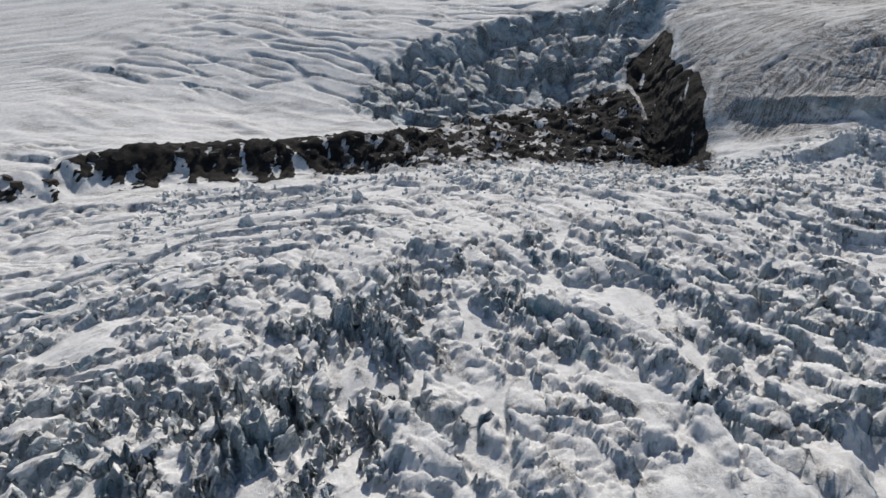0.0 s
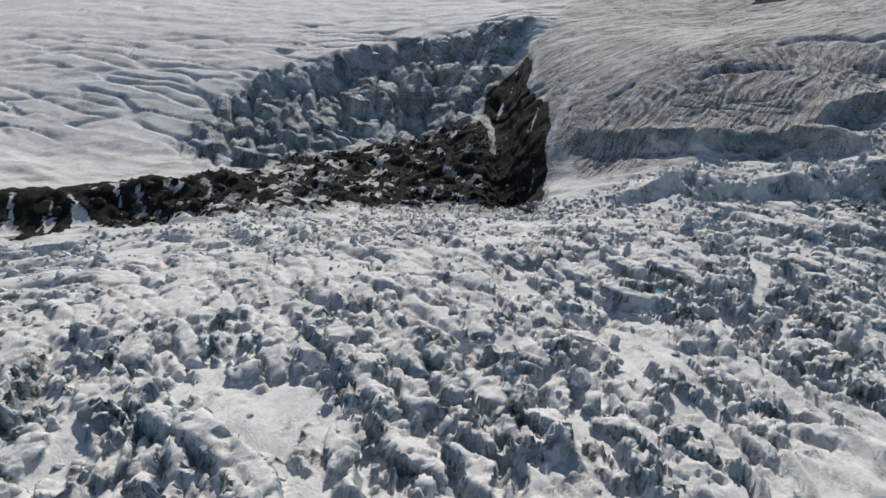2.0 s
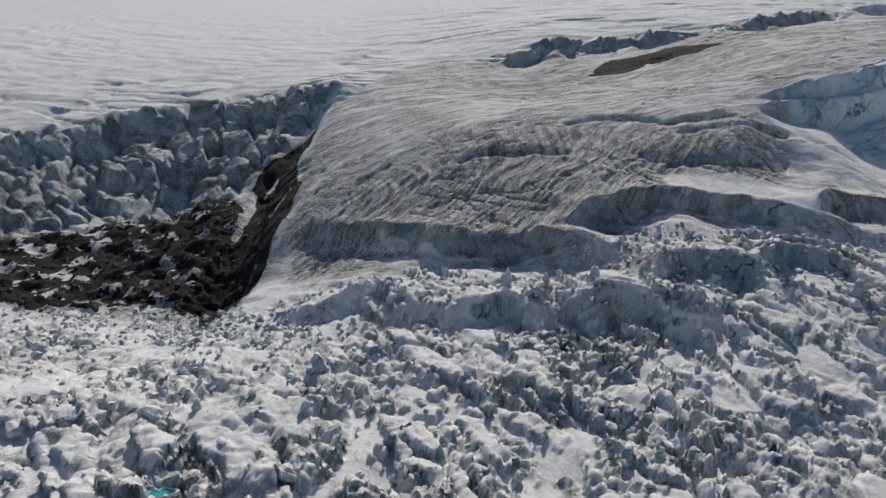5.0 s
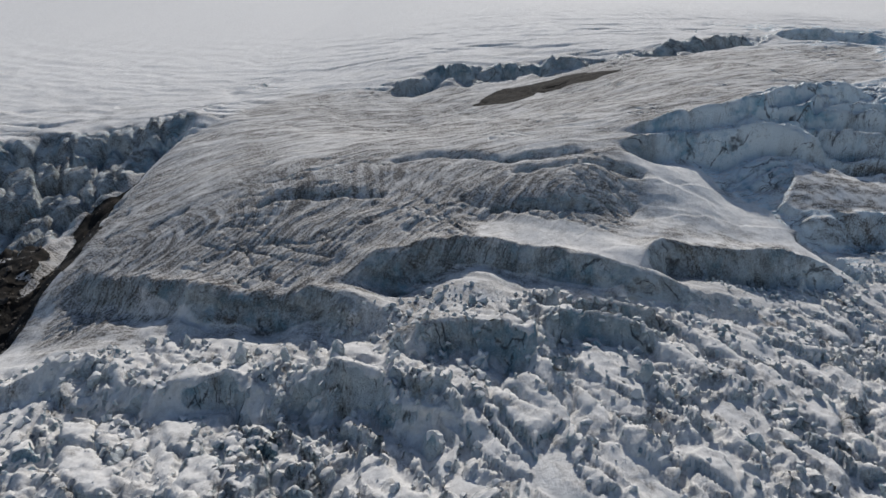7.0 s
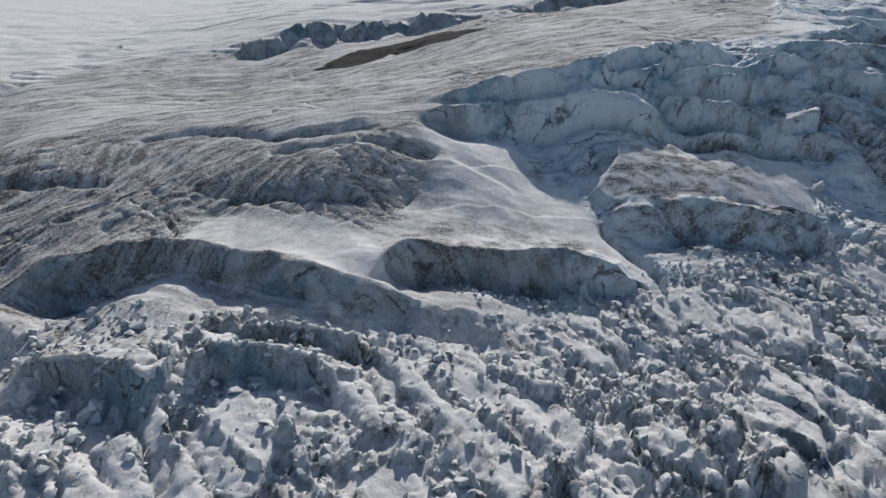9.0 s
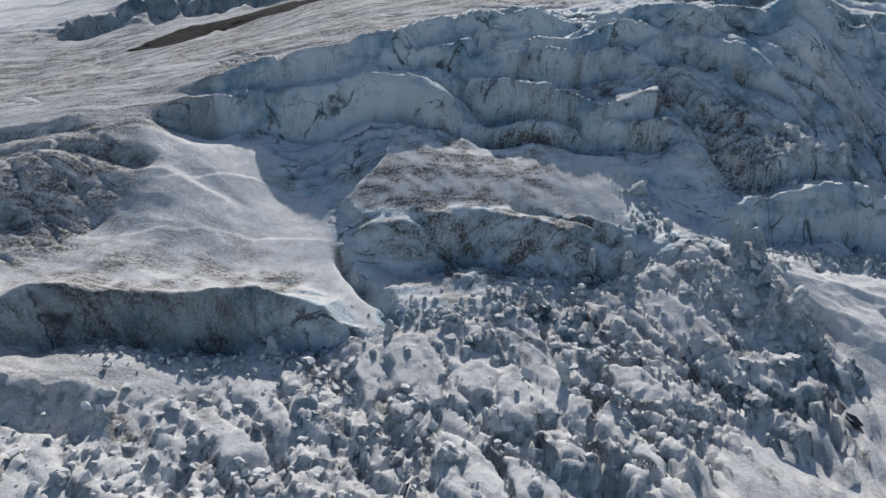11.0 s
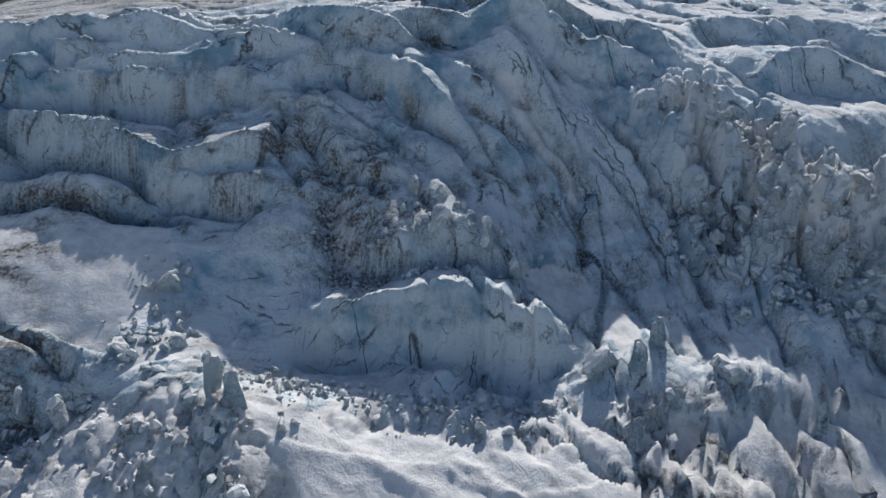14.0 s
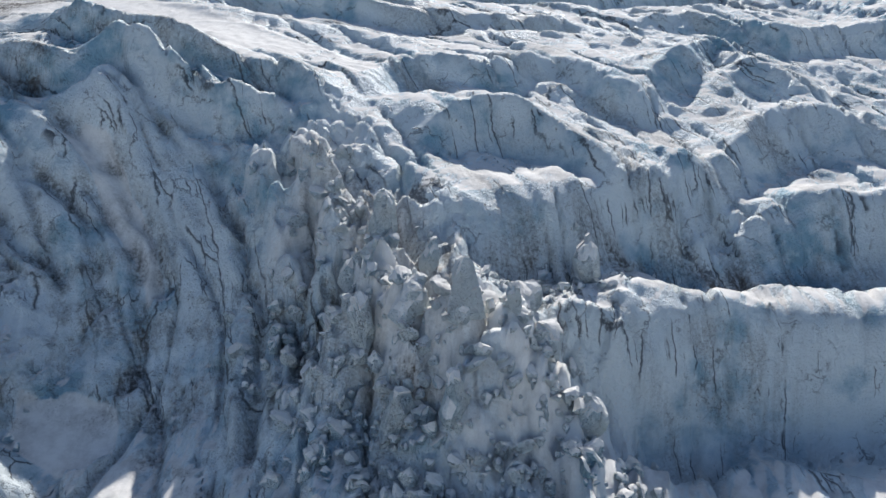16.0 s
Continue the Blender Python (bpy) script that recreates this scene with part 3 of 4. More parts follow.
def icefall_relief(x, y):
    """Seracs with cracks between them: tilted slabs leaning forward over their broken fronts, rubble between them, snow in the hollows.
    Returns the height and how much snow fills in."""
    wx, wy = x + 3.2 * swell(x, y, 13, 21, 4, 0.55), y + 3.2 * swell(x, y, 13, 22, 4, 0.55)
    u, v = crevasse_run(wx, wy)
    strong = np.clip(0.9 + 0.6 * swell(x, y, 34, 24, 2) - 0.55 * smooth(y - 0.3 * x, 80, 140), 0.32, 1.4)
    top, gap, own, _ = blocks(u / 1.7, v, 12.0, 31, 0.55, 0.5)
    z = 1.25 * top - 1.6 * (1 - smooth(gap, 0.0, 0.09)) * smooth(own, 0.3, 0.5) + 1.6 * (crest_noise(wx, wy, 20, 58, 3) - 0.55)
    top, gap, own, _ = blocks(u / 2.5, v, 4.3, 33, 0.5, 0.3)
    slab = smooth(own - 0.10 * smooth(x, 120, 170), 0.50, 0.58)
    z += 0.95 * top - 1.9 * (1 - smooth(gap, 0.0, 0.24)) * smooth(swell(x, y, 11, 25, 2), -0.45, 0.1)
    kx, ky = wx + 0.5 * swell(x, y, 2.4, 48, 2), wy + 0.5 * swell(x, y, 2.4, 49, 2)
    ku, kv = crevasse_run(kx, ky)
    top, gap, own, _ = blocks(ku / 1.6, kv, 2.0, 36, 0.6, 0.4)
    z += (1 - 0.65 * slab) * (0.8 * top - 0.8 * (1 - smooth(gap, 0.0, 0.3)))
    top, gap, own, _ = blocks(kx, ky, 1.15, 41, 0.7)
    z += (1 - 0.7 * slab) * (0.32 * top - 0.2 * (1 - smooth(gap, 0.0, 0.4)))
    for cx, cy, size in GREAT_SERACS:
        strong = strong * (1 - 0.8 * np.exp(-(((x - cx) ** 2 + (y - cy) ** 2) / size**2) ** 2))
    heaped = np.exp(-(((x - 268) / 26) ** 2) - ((y - 188) / 14) ** 2)
    strong = strong * (1 - 0.2 * heaped)
    z = z * strong * (1 - 0.25 * smooth(x, 120, 160) * (1 - smooth(x, 225, 250)))
    level = -1.6 - 0.9 * heaped + 1.9 * swell(x, y, 15, 51, 2) + 0.35 * swell(u / 2.0, v, 5, 53, 2)
    fill = smooth(level - z, -0.1, 0.3)
    return z * (1 - fill) + level * fill, np.maximum(fill, 0.7 * slab)


def relief(x, y):
    """The ground's height, and its layers: snow, dirt with painted shade, and rock."""
    z = broad(x, y)
    foot = np.interp(x, *np.array(ICE_FOOT, float).T)
    rough_edge = 3.5 * swell(x, y, 9, 61, 3)
    icefall = smooth(foot - y + rough_edge, -1.5, 5.0)
    dome_in = np.full(x.shape, -50.0)
    m = (x > 60) & (x < 360) & (y > 160) & (y < 370)
    dome_in[m] = inside(DOME, x[m], y[m])
    dome = smooth(dome_in + rough_edge * 0.6, -1.5, 3.0)
    band_d = np.full(x.shape, 99.0)
    m = (x > 190) & (x < 420) & (y > 170) & (y < 320)
    band_d[m] = along(BOWL, x[m], y[m])[0]
    wall = smooth(x + 0.3 * y, 285, 292) * (1 - smooth(band_d, 50, 58)) * (1 - dome) * (1 - icefall)
    high_right = smooth(x, 285, 320) * smooth(band_d, 44, 52) * (1 - dome) * (1 - icefall) * smooth(-y, -520, -380)
    crest_y = np.interp(x, *np.array(ROCK_CREST, float).T)
    plateau = np.clip((1 - icefall) * (1 - dome) * (1 - wall) * (1 - high_right), 0, 1)

    # steps and troughs
    scarp(z, x, y, ROCK_STEP, 5.5, 12, 6.0, 3.0, 0.5)
    groove(z, x, y, GULLY, 6.5, 6.0)
    scarp(z, x, y, ICE_WALL_LIP, 6.0, 14, 4.5, 4.0)
    for lips in (OUTER_LIPS, WALL_LIPS, HIGH_LIPS):
        for line, *how in lips:
            scarp(z, x, y, line, *how)
    groove(z, x, y, RIB, -3.6, 2.4, 1.5)
    m = near_line(SLAB, x, y, 6)
    k = smooth(inside(SLAB, x[m], y[m]) + 0.8 * swell(x[m], y[m], 4, 144, 2), -0.8, 1.0)
    down = np.maximum(227 - y[m], 0)
    z[m] += k * (75.6 - 0.36 * down - 0.0115 * down**2 + 0.1 * (265 - x[m]) + 0.25 * swell(x[m], y[m], 6, 145, 3) - z[m])
    for bx, by, size, rise in BULGES:
        z += rise * np.exp(-((x - bx) ** 2 + (y - by) ** 2) / size**2)
    m = near_line(HUMP, x, y, 6)
    z[m] += 1.8 * smooth(inside(HUMP, x[m], y[m]), -5.0, 5.0) + 0.9 * (crest_noise((0.9 * x[m] - 0.45 * y[m]) / 2.4, 0.45 * x[m] + 0.9 * y[m], 6, 66, 4) - 0.55) * smooth(inside(HUMP, x[m], y[m]), 0.0, 3.0)
    groove(z, x, y, FIN, -2.6, 1.8, 0.8)
    for line, depth, width in TROUGHS:
        groove(z, x, y, line, depth, width)

    # broken ice below
    near = icefall > 0.001
    ice_z, ice_fill = np.zeros(x.shape), np.zeros(x.shape)
    ice_z[near], ice_fill[near] = icefall_relief(x[near], y[near])
    snowy = np.zeros(x.shape)
    for outline, soft in ((SNOW_SADDLE, 1.5), (SNOW_RAMP, 1.5), (SLAB_SNOW, 1.5), (HIGH_SNOW, 3.0), (LOW_SNOW, 1.0), *((strip, 0.6) for strip in SNOW_STRIPS + SNOW_BEDS)):
        m = near_line(outline, x, y, 6)
        s = smooth(inside(outline, x[m], y[m]) + 0.8 * swell(x[m], y[m], 5, 63, 2), -soft * 0.5, soft)
        snowy[m] = np.maximum(snowy[m], s)
    m = near_line(HUMP, x, y, 6)
    s = smooth(inside(HUMP, x[m], y[m]) + 2.0 * swell(x[m], y[m], 6, 63, 3), -0.8, 1.5)
    snowy[m] = np.maximum(snowy[m], s * smooth(swell(x[m], y[m], 6, 68, 3) + 0.10 * (y[m] - 190), -0.25, 0.05))
    m = near_line(SLAB, x, y, 6)
    snowy[m] = np.maximum(snowy[m], 0.9 * smooth(inside(SLAB, x[m], y[m]), 0.0, 2.0))
    bare = 1 - snowy
    reach = y - SLANT * np.clip(x, -400, 700)
    behind = 1 - smooth(reach, -70, -30)  # the icefall fades into a smooth snowfield
    ice_z, ice_fill = ice_z * (1 - behind), np.maximum(ice_fill, behind)
    z += icefall * ice_z * (1 - 0.85 * snowy) + snowy * 0.3 * swell(x, y, 5, 65, 3)

    # the wall's bands, the ridges above it, the dome's streaks
    m = wall + high_right > 0.001
    px, py = x[m], y[m]
    d, _, k = along(BOWL, px, py)
    ang = np.arctan2(py - 213, px - 300)
    arc = np.where(px < 300, px - 300, 0) - np.where(px >= 300, (ang - np.pi / 2) * -38, 0)
    dw, aw = d + 2.0 * swell(px, py, 14, 81, 3), arc + 2.5 * swell(px, py, 9, 82, 3)
    bands = 1.6 * (crest_noise(aw / 6.0, dw, 9.0, 83, 3) - 0.5) + 0.9 * (crest_noise(aw / 3.5, dw, 3.2, 94, 3) - 0.5)
    top, gap, own, near = blocks(aw / 3.6, dw, 4.6, 86, 0.5)
    slit = (1 - smooth(gap, 0, 0.14)) * smooth(own, 0.3, 0.45) * smooth(swell(px, py, 10, 99, 2), -0.35, 0.1)
    rib = 0.5 * top + 0.4 * smooth(gap, 0, 0.45) - 1.5 * slit
    small, thin, odd, _ = blocks(aw / 2.4 + 0.4 * swell(px, py, 3, 98, 2), dw, 1.7, 96, 0.6)
    fine_slit = (1 - smooth(thin, 0, 0.22)) * smooth(odd, 0.45, 0.6)
    torn = smooth(swell(px, py, 12, 97, 2), -0.05, 0.35)
    cracks = smooth(d, 10, 18) * (rib + torn * (0.4 * small - 0.75 * fine_slit))
    step = dw / 6.2 + 0.45 * swell(px, py, 17, 141, 2)
    saw = step - np.floor(step)
    kept = 0.55 * smooth(swell(aw / 3.5, dw + 40 * chance(np.floor(step), np.floor(step) * 0, 142), 7, 143, 2), -0.25, 0.15) * (1 - 0.45 * smooth(px, 318, 332))
    ledges = smooth(d, 12, 20) * kept * (2.6 * (smooth(saw, 0.0, 0.2) - saw) - 1.1 * np.exp(-(((saw + 0.03) / 0.06) ** 2)))
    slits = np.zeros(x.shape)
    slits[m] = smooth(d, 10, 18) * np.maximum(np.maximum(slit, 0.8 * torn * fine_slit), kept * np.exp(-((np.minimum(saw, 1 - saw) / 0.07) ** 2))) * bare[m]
    top, gap, own, near = blocks(px + 0.6 * swell(px, py, 2, 84, 2), py + 0.6 * swell(px, py, 2, 85, 2), 1.7, 89, 0.5)
    lumps = 0.7 * (0.5 * top + 0.5 * np.sqrt(np.maximum(1 - (near / 0.8) ** 2, 0)) - 0.4 * (1 - smooth(gap, 0, 0.25))) * smooth(swell(px, py, 13, 87, 3), 0.05, 0.3)
    z[m] += bare[m] * (wall[m] * (ledges + 0.55 * bands + 0.55 * cracks + 0.7 * lumps) + 0.22 * swell(px, py, 2.2, 88, 4))
    ridges = 2.6 * (crest_noise(px / 2.6 + 0.25 * py, py + 0.3 * px, 17, 91, 3) - 0.5) + 0.35 * (crest_noise(px / 4.0, py, 3.0, 95, 3) - 0.5) + 0.6 * cracks + 0.3 * lumps
    z[m] += high_right[m] * bare[m] * ridges
    m = near_line(RIB, x, y, 16)
    px, py = x[m] + 0.8 * swell(x[m], y[m], 3, 151, 2), y[m] + 0.8 * swell(x[m], y[m], 3, 152, 2)
    k = np.exp(-((along(RIB + ((362, 207),), px, py)[0] / 7) ** 2)) * bare[m]
    top, gap = blocks(px, py, 4.2, 153, 0.8)[:2]
    small, thin = blocks(px, py, 1.9, 154, 0.7)[:2]
    z[m] += k * (1.5 * top - 1.3 * (1 - smooth(gap, 0, 0.3)) + 0.55 * small - 0.45 * (1 - smooth(thin, 0, 0.35)))
    m = dome > 0.001
    px, py = x[m], y[m]
    low = smooth(-py, -236, -208) * smooth(-px, -215, -170)
    wx, wy = px + 3 * swell(px, py, 22, 101, 2), py + 3 * swell(px, py, 22, 102, 2)
    streak = 0.45 * (1 - low) * (crest_noise((0.98 * wx + 0.2 * wy) / 5.0, 0.98 * wy - 0.2 * wx, 4.0, 103, 4) - 0.5)
    streak += 1.0 * low * (crest_noise((0.72 * wx + 0.69 * wy) / 4.0, 0.72 * wy - 0.69 * wx, 3.2, 109, 4) - 0.5)
    split, odd = blocks((0.9 * wx - 0.42 * wy) / 4.5, 0.9 * wy + 0.42 * wx, 3.6, 106, 0.3)[1:3]
    cracked = smooth(swell(px, py, 24, 107, 2), -0.1, 0.25)
    z[m] += dome[m] * bare[m] * (streak + 0.9 * swell(px, py, 16, 108, 3) - 0.8 * cracked * (1 - smooth(split, 0, 0.10)) * smooth(odd, 0.3, 0.4))

    # the snow plateau with its crevasses, broken up towards the wall over the gully
    m = plateau > 0.001
    px, py = x[m], y[m]
    fall = np.zeros(px.shape)
    k = near_line(FALL_ICE, px, py, 15)
    fall[k] = smooth(inside(FALL_ICE, px[k], py[k]) + 7 * swell(px[k], py[k], 14, 119, 3), -6, 6)
    for line, *how in HIGH_LIPS[-4:]:
        d = np.where((px > 130) & (py > 290) & (py < 380), np.hypot(px - 250, py - 335), 1e3)
        k = d < 140
        spread = np.zeros(px.shape)
        spread[k] = np.exp(-((along(line, px[k], py[k])[0] / 6) ** 2))
        fall = np.maximum(fall, 0.7 * spread)
    broken = np.zeros(x.shape)
    broken[m] = fall
    wx, wy = px + 3 * swell(px, py, 20, 111, 2), py + 3 * swell(px, py, 20, 112, 2)
    u, v = (wx * 0.94 - wy * 0.34) / 4.6, wx * 0.34 + wy * 0.94
    top, gap, own = blocks(u, v, 7.5, 113, 0.35)[:3]
    open_ = smooth(swell(px, py, 40, 115, 2) + 0.5 * smooth(-np.abs(py - 285), -70, -20), 0.0, 0.45) * smooth(-py, -560, -420)
    z[m] += plateau[m] * (0.35 * top - 1.3 * open_ * (1 - smooth(gap, 0, 0.3)) * smooth(own, 0.35, 0.55) + 0.5 * swell(px, py, 9, 116, 2) + 0.7 * (crest_noise(u, v, 10, 117, 3) - 0.5)) * smooth(-py, -650, -430)
    bu, bv = (0.62 * wx - 0.78 * wy) / 1.7, 0.78 * wx + 0.62 * wy
    top, gap = blocks(bu, bv, 7.5, 118, 0.8, 0.5)[:2]
    small, thin = blocks(bu, bv, 3.4, 121, 0.7, 0.4)[:2]
    z[m] += plateau[m] * fall * (1.9 * top - 2.6 * (1 - smooth(gap, 0, 0.25)) + 0.5 * small - 0.5 * (1 - smooth(thin, 0, 0.3)) + 1.2 * (crest_noise(wx, wy, 9, 123, 4) - 0.5))
    stony = np.zeros(x.shape)
    m = near_line(MORAINE, x, y, 8)
    heap = smooth(inside(MORAINE, x[m], y[m]) + 5.0 * swell(x[m], y[m], 8, 131, 4, 0.6), -0.5, 2.0)
    stony[m] = heap * smooth(swell(x[m], y[m], 6, 133, 5, 0.65) + 0.06 * (x[m] - 30) / 20, -0.20, -0.04)
    z[m] += heap * (3.2 * crest_noise(x[m], y[m], 9, 132, 5) - 1.2)
    m = near_line(GULLY_ROCK, x, y, 8)
    bed = smooth(inside(GULLY_ROCK, x[m], y[m]) + 1.6 * swell(x[m] - 0.5 * y[m], y[m] * 0.6, 5, 134, 4, 0.6), -0.5, 0.8)
    stony[m] = np.maximum(stony[m], bed * smooth(swell(x[m] * 2.2 - y[m] * 0.7, y[m] * 0.25, 6, 135, 4, 0.6), -0.42, -0.26))
    z[m] += bed * (1.1 * crest_noise(x[m] * 1.6 - y[m] * 0.5, y[m] * 0.4, 5, 137, 4) - 0.8)
    m = near_line(OUTCROP, x, y, 8)
    bed = smooth(inside(OUTCROP, x[m], y[m]) + 2.5 * swell(x[m], y[m], 8, 136, 3), -0.5, 1.5)
    stony[m] = np.maximum(stony[m], bed * 0.9)
    m = near_line(ROCK_FACE, x, y, 6)
    px, py = x[m], y[m]
    bed = smooth(inside(ROCK_FACE, px, py) + 2.6 * swell(px, py, 6, 139, 4), -0.5, 1.2)
    lean = px + 0.25 * (py - 180)
    ribs = smooth(swell(lean, py * 0.4, 6.0, 138, 5, 0.65) + 0.12 * (py - 0.45 * px - 205) / 8, -0.14, 0.0)
    stony[m] = np.maximum(stony[m], bed * ribs)
    z[m] += bed * ribs * (1.8 * crest_noise(lean, py * 0.4, 4, 140, 4) - 0.3)
    # which way the surface's grain runs: metres along it (shortened) and across it
    ga, gc = crevasse_run(x, y)
    ga = ga / 2.2
    m = dome > 0.5
    turn = np.radians(11.5 + 32 * smooth(-y[m], -236, -208) * smooth(-x[m], -215, -170))
    px, py = x[m] - 180 + 3 * swell(x[m], y[m], 22, 101, 2), y[m] - 222 + 3 * swell(x[m], y[m], 22, 102, 2)
    ga[m], gc[m] = (px * np.cos(turn) + py * np.sin(turn)) / 6, py * np.cos(turn) - px * np.sin(turn)
    m = (wall + high_right > 0.5) & (dome <= 0.5)
    px, py = x[m], y[m]
    d = along(BOWL, px, py)[0]
    arc = np.where(px < 300, px - 300, (np.pi / 2 - np.arctan2(py - 213, px - 300)) * 38)
    ga[m], gc[m] = (arc + 2.5 * swell(px, py, 9, 82, 3)) / 4, d + 2.0 * swell(px, py, 14, 81, 3)
    m = plateau > 0.5
    ga[m], gc[m] = (x[m] * 0.94 - y[m] * 0.34) / 4.6, x[m] * 0.34 + y[m] * 0.94
    return z, dict(ga=ga, gc=gc, icefall=icefall, fill=ice_fill, dome=dome, wall=wall, high=high_right, plateau=plateau, broken=broken, snowy=snowy, stony=stony, slits=slits)


def sheet_lines():
    fine = np.r_[np.arange(-128.0, 110.0, 0.37), np.arange(110.0, 250.0, 0.34), np.arange(250.0, 425.0, 0.27)]
    out = 0.5 * np.cumsum(1.12 ** np.arange(1, 58))
    xs = np.r_[fine[0] - out[::-1], fine, fine[-1] + out]
    rows, v = [], 38.0
    while v < 5200:
        rows.append(v)
        v += 0.26 if v < 95 else 0.34 if v < 150 else min(0.34 + (v - 150) * 0.005, 0.72) if v < 300 else 0.72 + (v - 300) * 0.01 if v < 430 else 2.0 + (v - 430) * 0.03
    under = np.arange(-54.0, 38.0, 1.1)
    back = under[0] - 1.1 * np.cumsum(1.16 ** np.arange(1, 34))
    return xs[:len(xs) // 2 * 2 - 1], np.r_[back[::-1], under, rows]


XS, VS = sheet_lines()
GX, GV = np.meshgrid(XS, VS)
GY = GV + SLANT * np.clip(GX, -400, 700)
GZ, LAYER = relief(GX.ravel(), GY.ravel())
GZ = GZ.reshape(GX.shape)


def broken_faces():
    """How far steep faces stand out or in, along their own fall line: ledges, bulges and hollows."""
    sv, sx = np.gradient(GZ, VS, XS)
    gx, gy = sx - SLANT * sv, sv
    fall = np.hypot(gx, gy) + 1e-6
    near = (GV > 24) & (GV < 260) & (fall > 0.45)
    x, y, z, k = GX[near], GY[near], GZ[near], smooth(fall[near], 0.5, 1.4)
    side = x * 0.95 - 0.3 * y
    top, gap, own, mid = blocks(side + 0.5 * swell(side, z, 2, 301, 2), z * 1.3 + 0.5 * swell(side, z, 2, 302, 2), 2.1, 303, 0.5)
    out = 0.8 * swell(side, z, 3.6, 305, 3, 0.5) + 0.3 * top - 0.35 * (1 - smooth(gap, 0, 0.2))
    out = out * k * (1 - 0.72 * np.maximum(LAYER["wall"], LAYER["high"]).reshape(GX.shape)[near]) * (1 - 0.6 * LAYER["snowy"].reshape(GX.shape)[near])
    px, py = GX.copy(), GY.copy()
    px[near] -= out * gx[near] / fall[near]
    py[near] -= out * gy[near] / fall[near]
    return px, py


def ground_at(x, y):
    """The sheet's height at a place."""
    v = y - SLANT * min(max(x, -400), 700)
    i = int(np.clip(np.searchsorted(VS, v) - 1, 0, len(VS) - 2))
    j = int(np.clip(np.searchsorted(XS, x) - 1, 0, len(XS) - 2))
    a, b = (v - VS[i]) / (VS[i + 1] - VS[i]), (x - XS[j]) / (XS[j + 1] - XS[j])
    low, high = GZ[i, j] * (1 - b) + GZ[i, j + 1] * b, GZ[i + 1, j] * (1 - b) + GZ[i + 1, j + 1] * b
    return float(low * (1 - a) + high * a)


def layers():
    sv, sx = np.gradient(GZ, VS, XS)
    up = 1 / np.sqrt(1 + sv**2 + (sx - SLANT * sv) ** 2)
    up, x, y, g = up.ravel(), GX.ravel(), GY.ravel(), LAYER
    tall = GZ.ravel()
    hx, hy = x + 0.7 * tall, y + 1.1 * tall
    patch = swell(x, y, 6, 201, 3) * smooth(GV.ravel(), -80, -40)
    low = smooth(-y, -236, -208) * smooth(-x, -215, -170)
    wx, wy = x + 3 * swell(x, y, 22, 101, 2), y + 3 * swell(x, y, 22, 102, 2)
    streaky = (1 - low) * crest_noise((0.98 * wx + 0.2 * wy) / 6, 0.98 * wy - 0.2 * wx, 4.0, 203, 4)
    streaky += low * crest_noise((0.72 * wx + 0.69 * wy) / 5, 0.72 * wy - 0.69 * wx, 2.6, 204, 4)
    snow = smooth(up + 0.14 * patch, 0.48, 0.78)
    bare = np.maximum(np.maximum(g["wall"], g["high"]), 1.15 * smooth(g["broken"], 0.2, 0.7)) * 0.8
    snow = snow * (1 - bare) + bare * smooth(up + 0.08 * patch, 0.87, 0.97) * 0.8
    snow = np.maximum(snow, g["icefall"] * smooth(up + 0.2 * patch, 0.40, 0.64))
    snow = np.maximum(snow, g["snowy"])
    snow = np.maximum(snow, g["fill"] * g["icefall"] * smooth(up, 0.5, 0.75))
    # Lighter snow colour along the rib stands in for sun on its crest.
    m = near_line(RIB, x, y, 14)
    rib_light = np.exp(-((along(RIB + ((362, 207),), x[m], y[m])[0] / 8) ** 2))
    snow[m] = np.maximum(snow[m], rib_light * (0.62 + 0.5 * patch[m]))
    spread = smooth(swell(x, y, 30, 205, 3), -0.45, 0.35)
    dirt_shade = g["icefall"] * (0.14 + 0.82 * smooth(swell(g["ga"] + 0.4 * hx, g["gc"] + 0.4 * hy, 4, 207, 4, 0.65), 0.0, 0.5)) * (1 - 0.45 * g["fill"]) * smooth(GV.ravel(), -70, -30)
    dirt_shade += g["dome"] * (0.54 + 0.5 * spread + 0.46 * low) * (0.4 + 0.9 * smooth(streaky, 0.35, 0.75)) * (0.25 + 0.75 * smooth(up, 0.55, 0.8))
    dirt_shade += g["wall"] * 0.6 * smooth(swell(hx, hy, 5, 209, 5, 0.6), 0.0, 0.45) * smooth(swell(x, y, 24, 211, 2), -0.3, 0.3)
    # Slits darker: grit in them, and crevice shade put into the colour.
    dirt_shade += (g["wall"] + 0.5 * g["high"]) * 0.55 * g["slits"] * smooth(swell(x, y, 9, 225, 3), -0.35, 0.15)
    dirt_shade += g["high"] * 0.38 * smooth(swell(g["ga"] + 0.3 * hx, g["gc"] + 0.3 * hy, 6, 213, 4), -0.1, 0.5)
    dirt_shade += g["plateau"] * (0.10 + 0.42 * smooth(swell(x / 2.5 + 0.3 * y, y - 0.2 * x, 8, 215, 4, 0.6), -0.05, 0.4)) * smooth(-y, -420, -300)
    # Shade of the broken ice wall over the gully, put into the colour.
    dirt_shade += g["broken"] * 0.7 * smooth(swell(hx, hy, 6, 227, 4, 0.6), -0.4, 0.3)
    dirt_shade = dirt_shade * (1 - 0.85 * g["snowy"])
    # Troughs darker: grit along them, and their shade put into the colour.
    for line, depth, width in TROUGHS:
        m = near_line(line, x, y, 5)
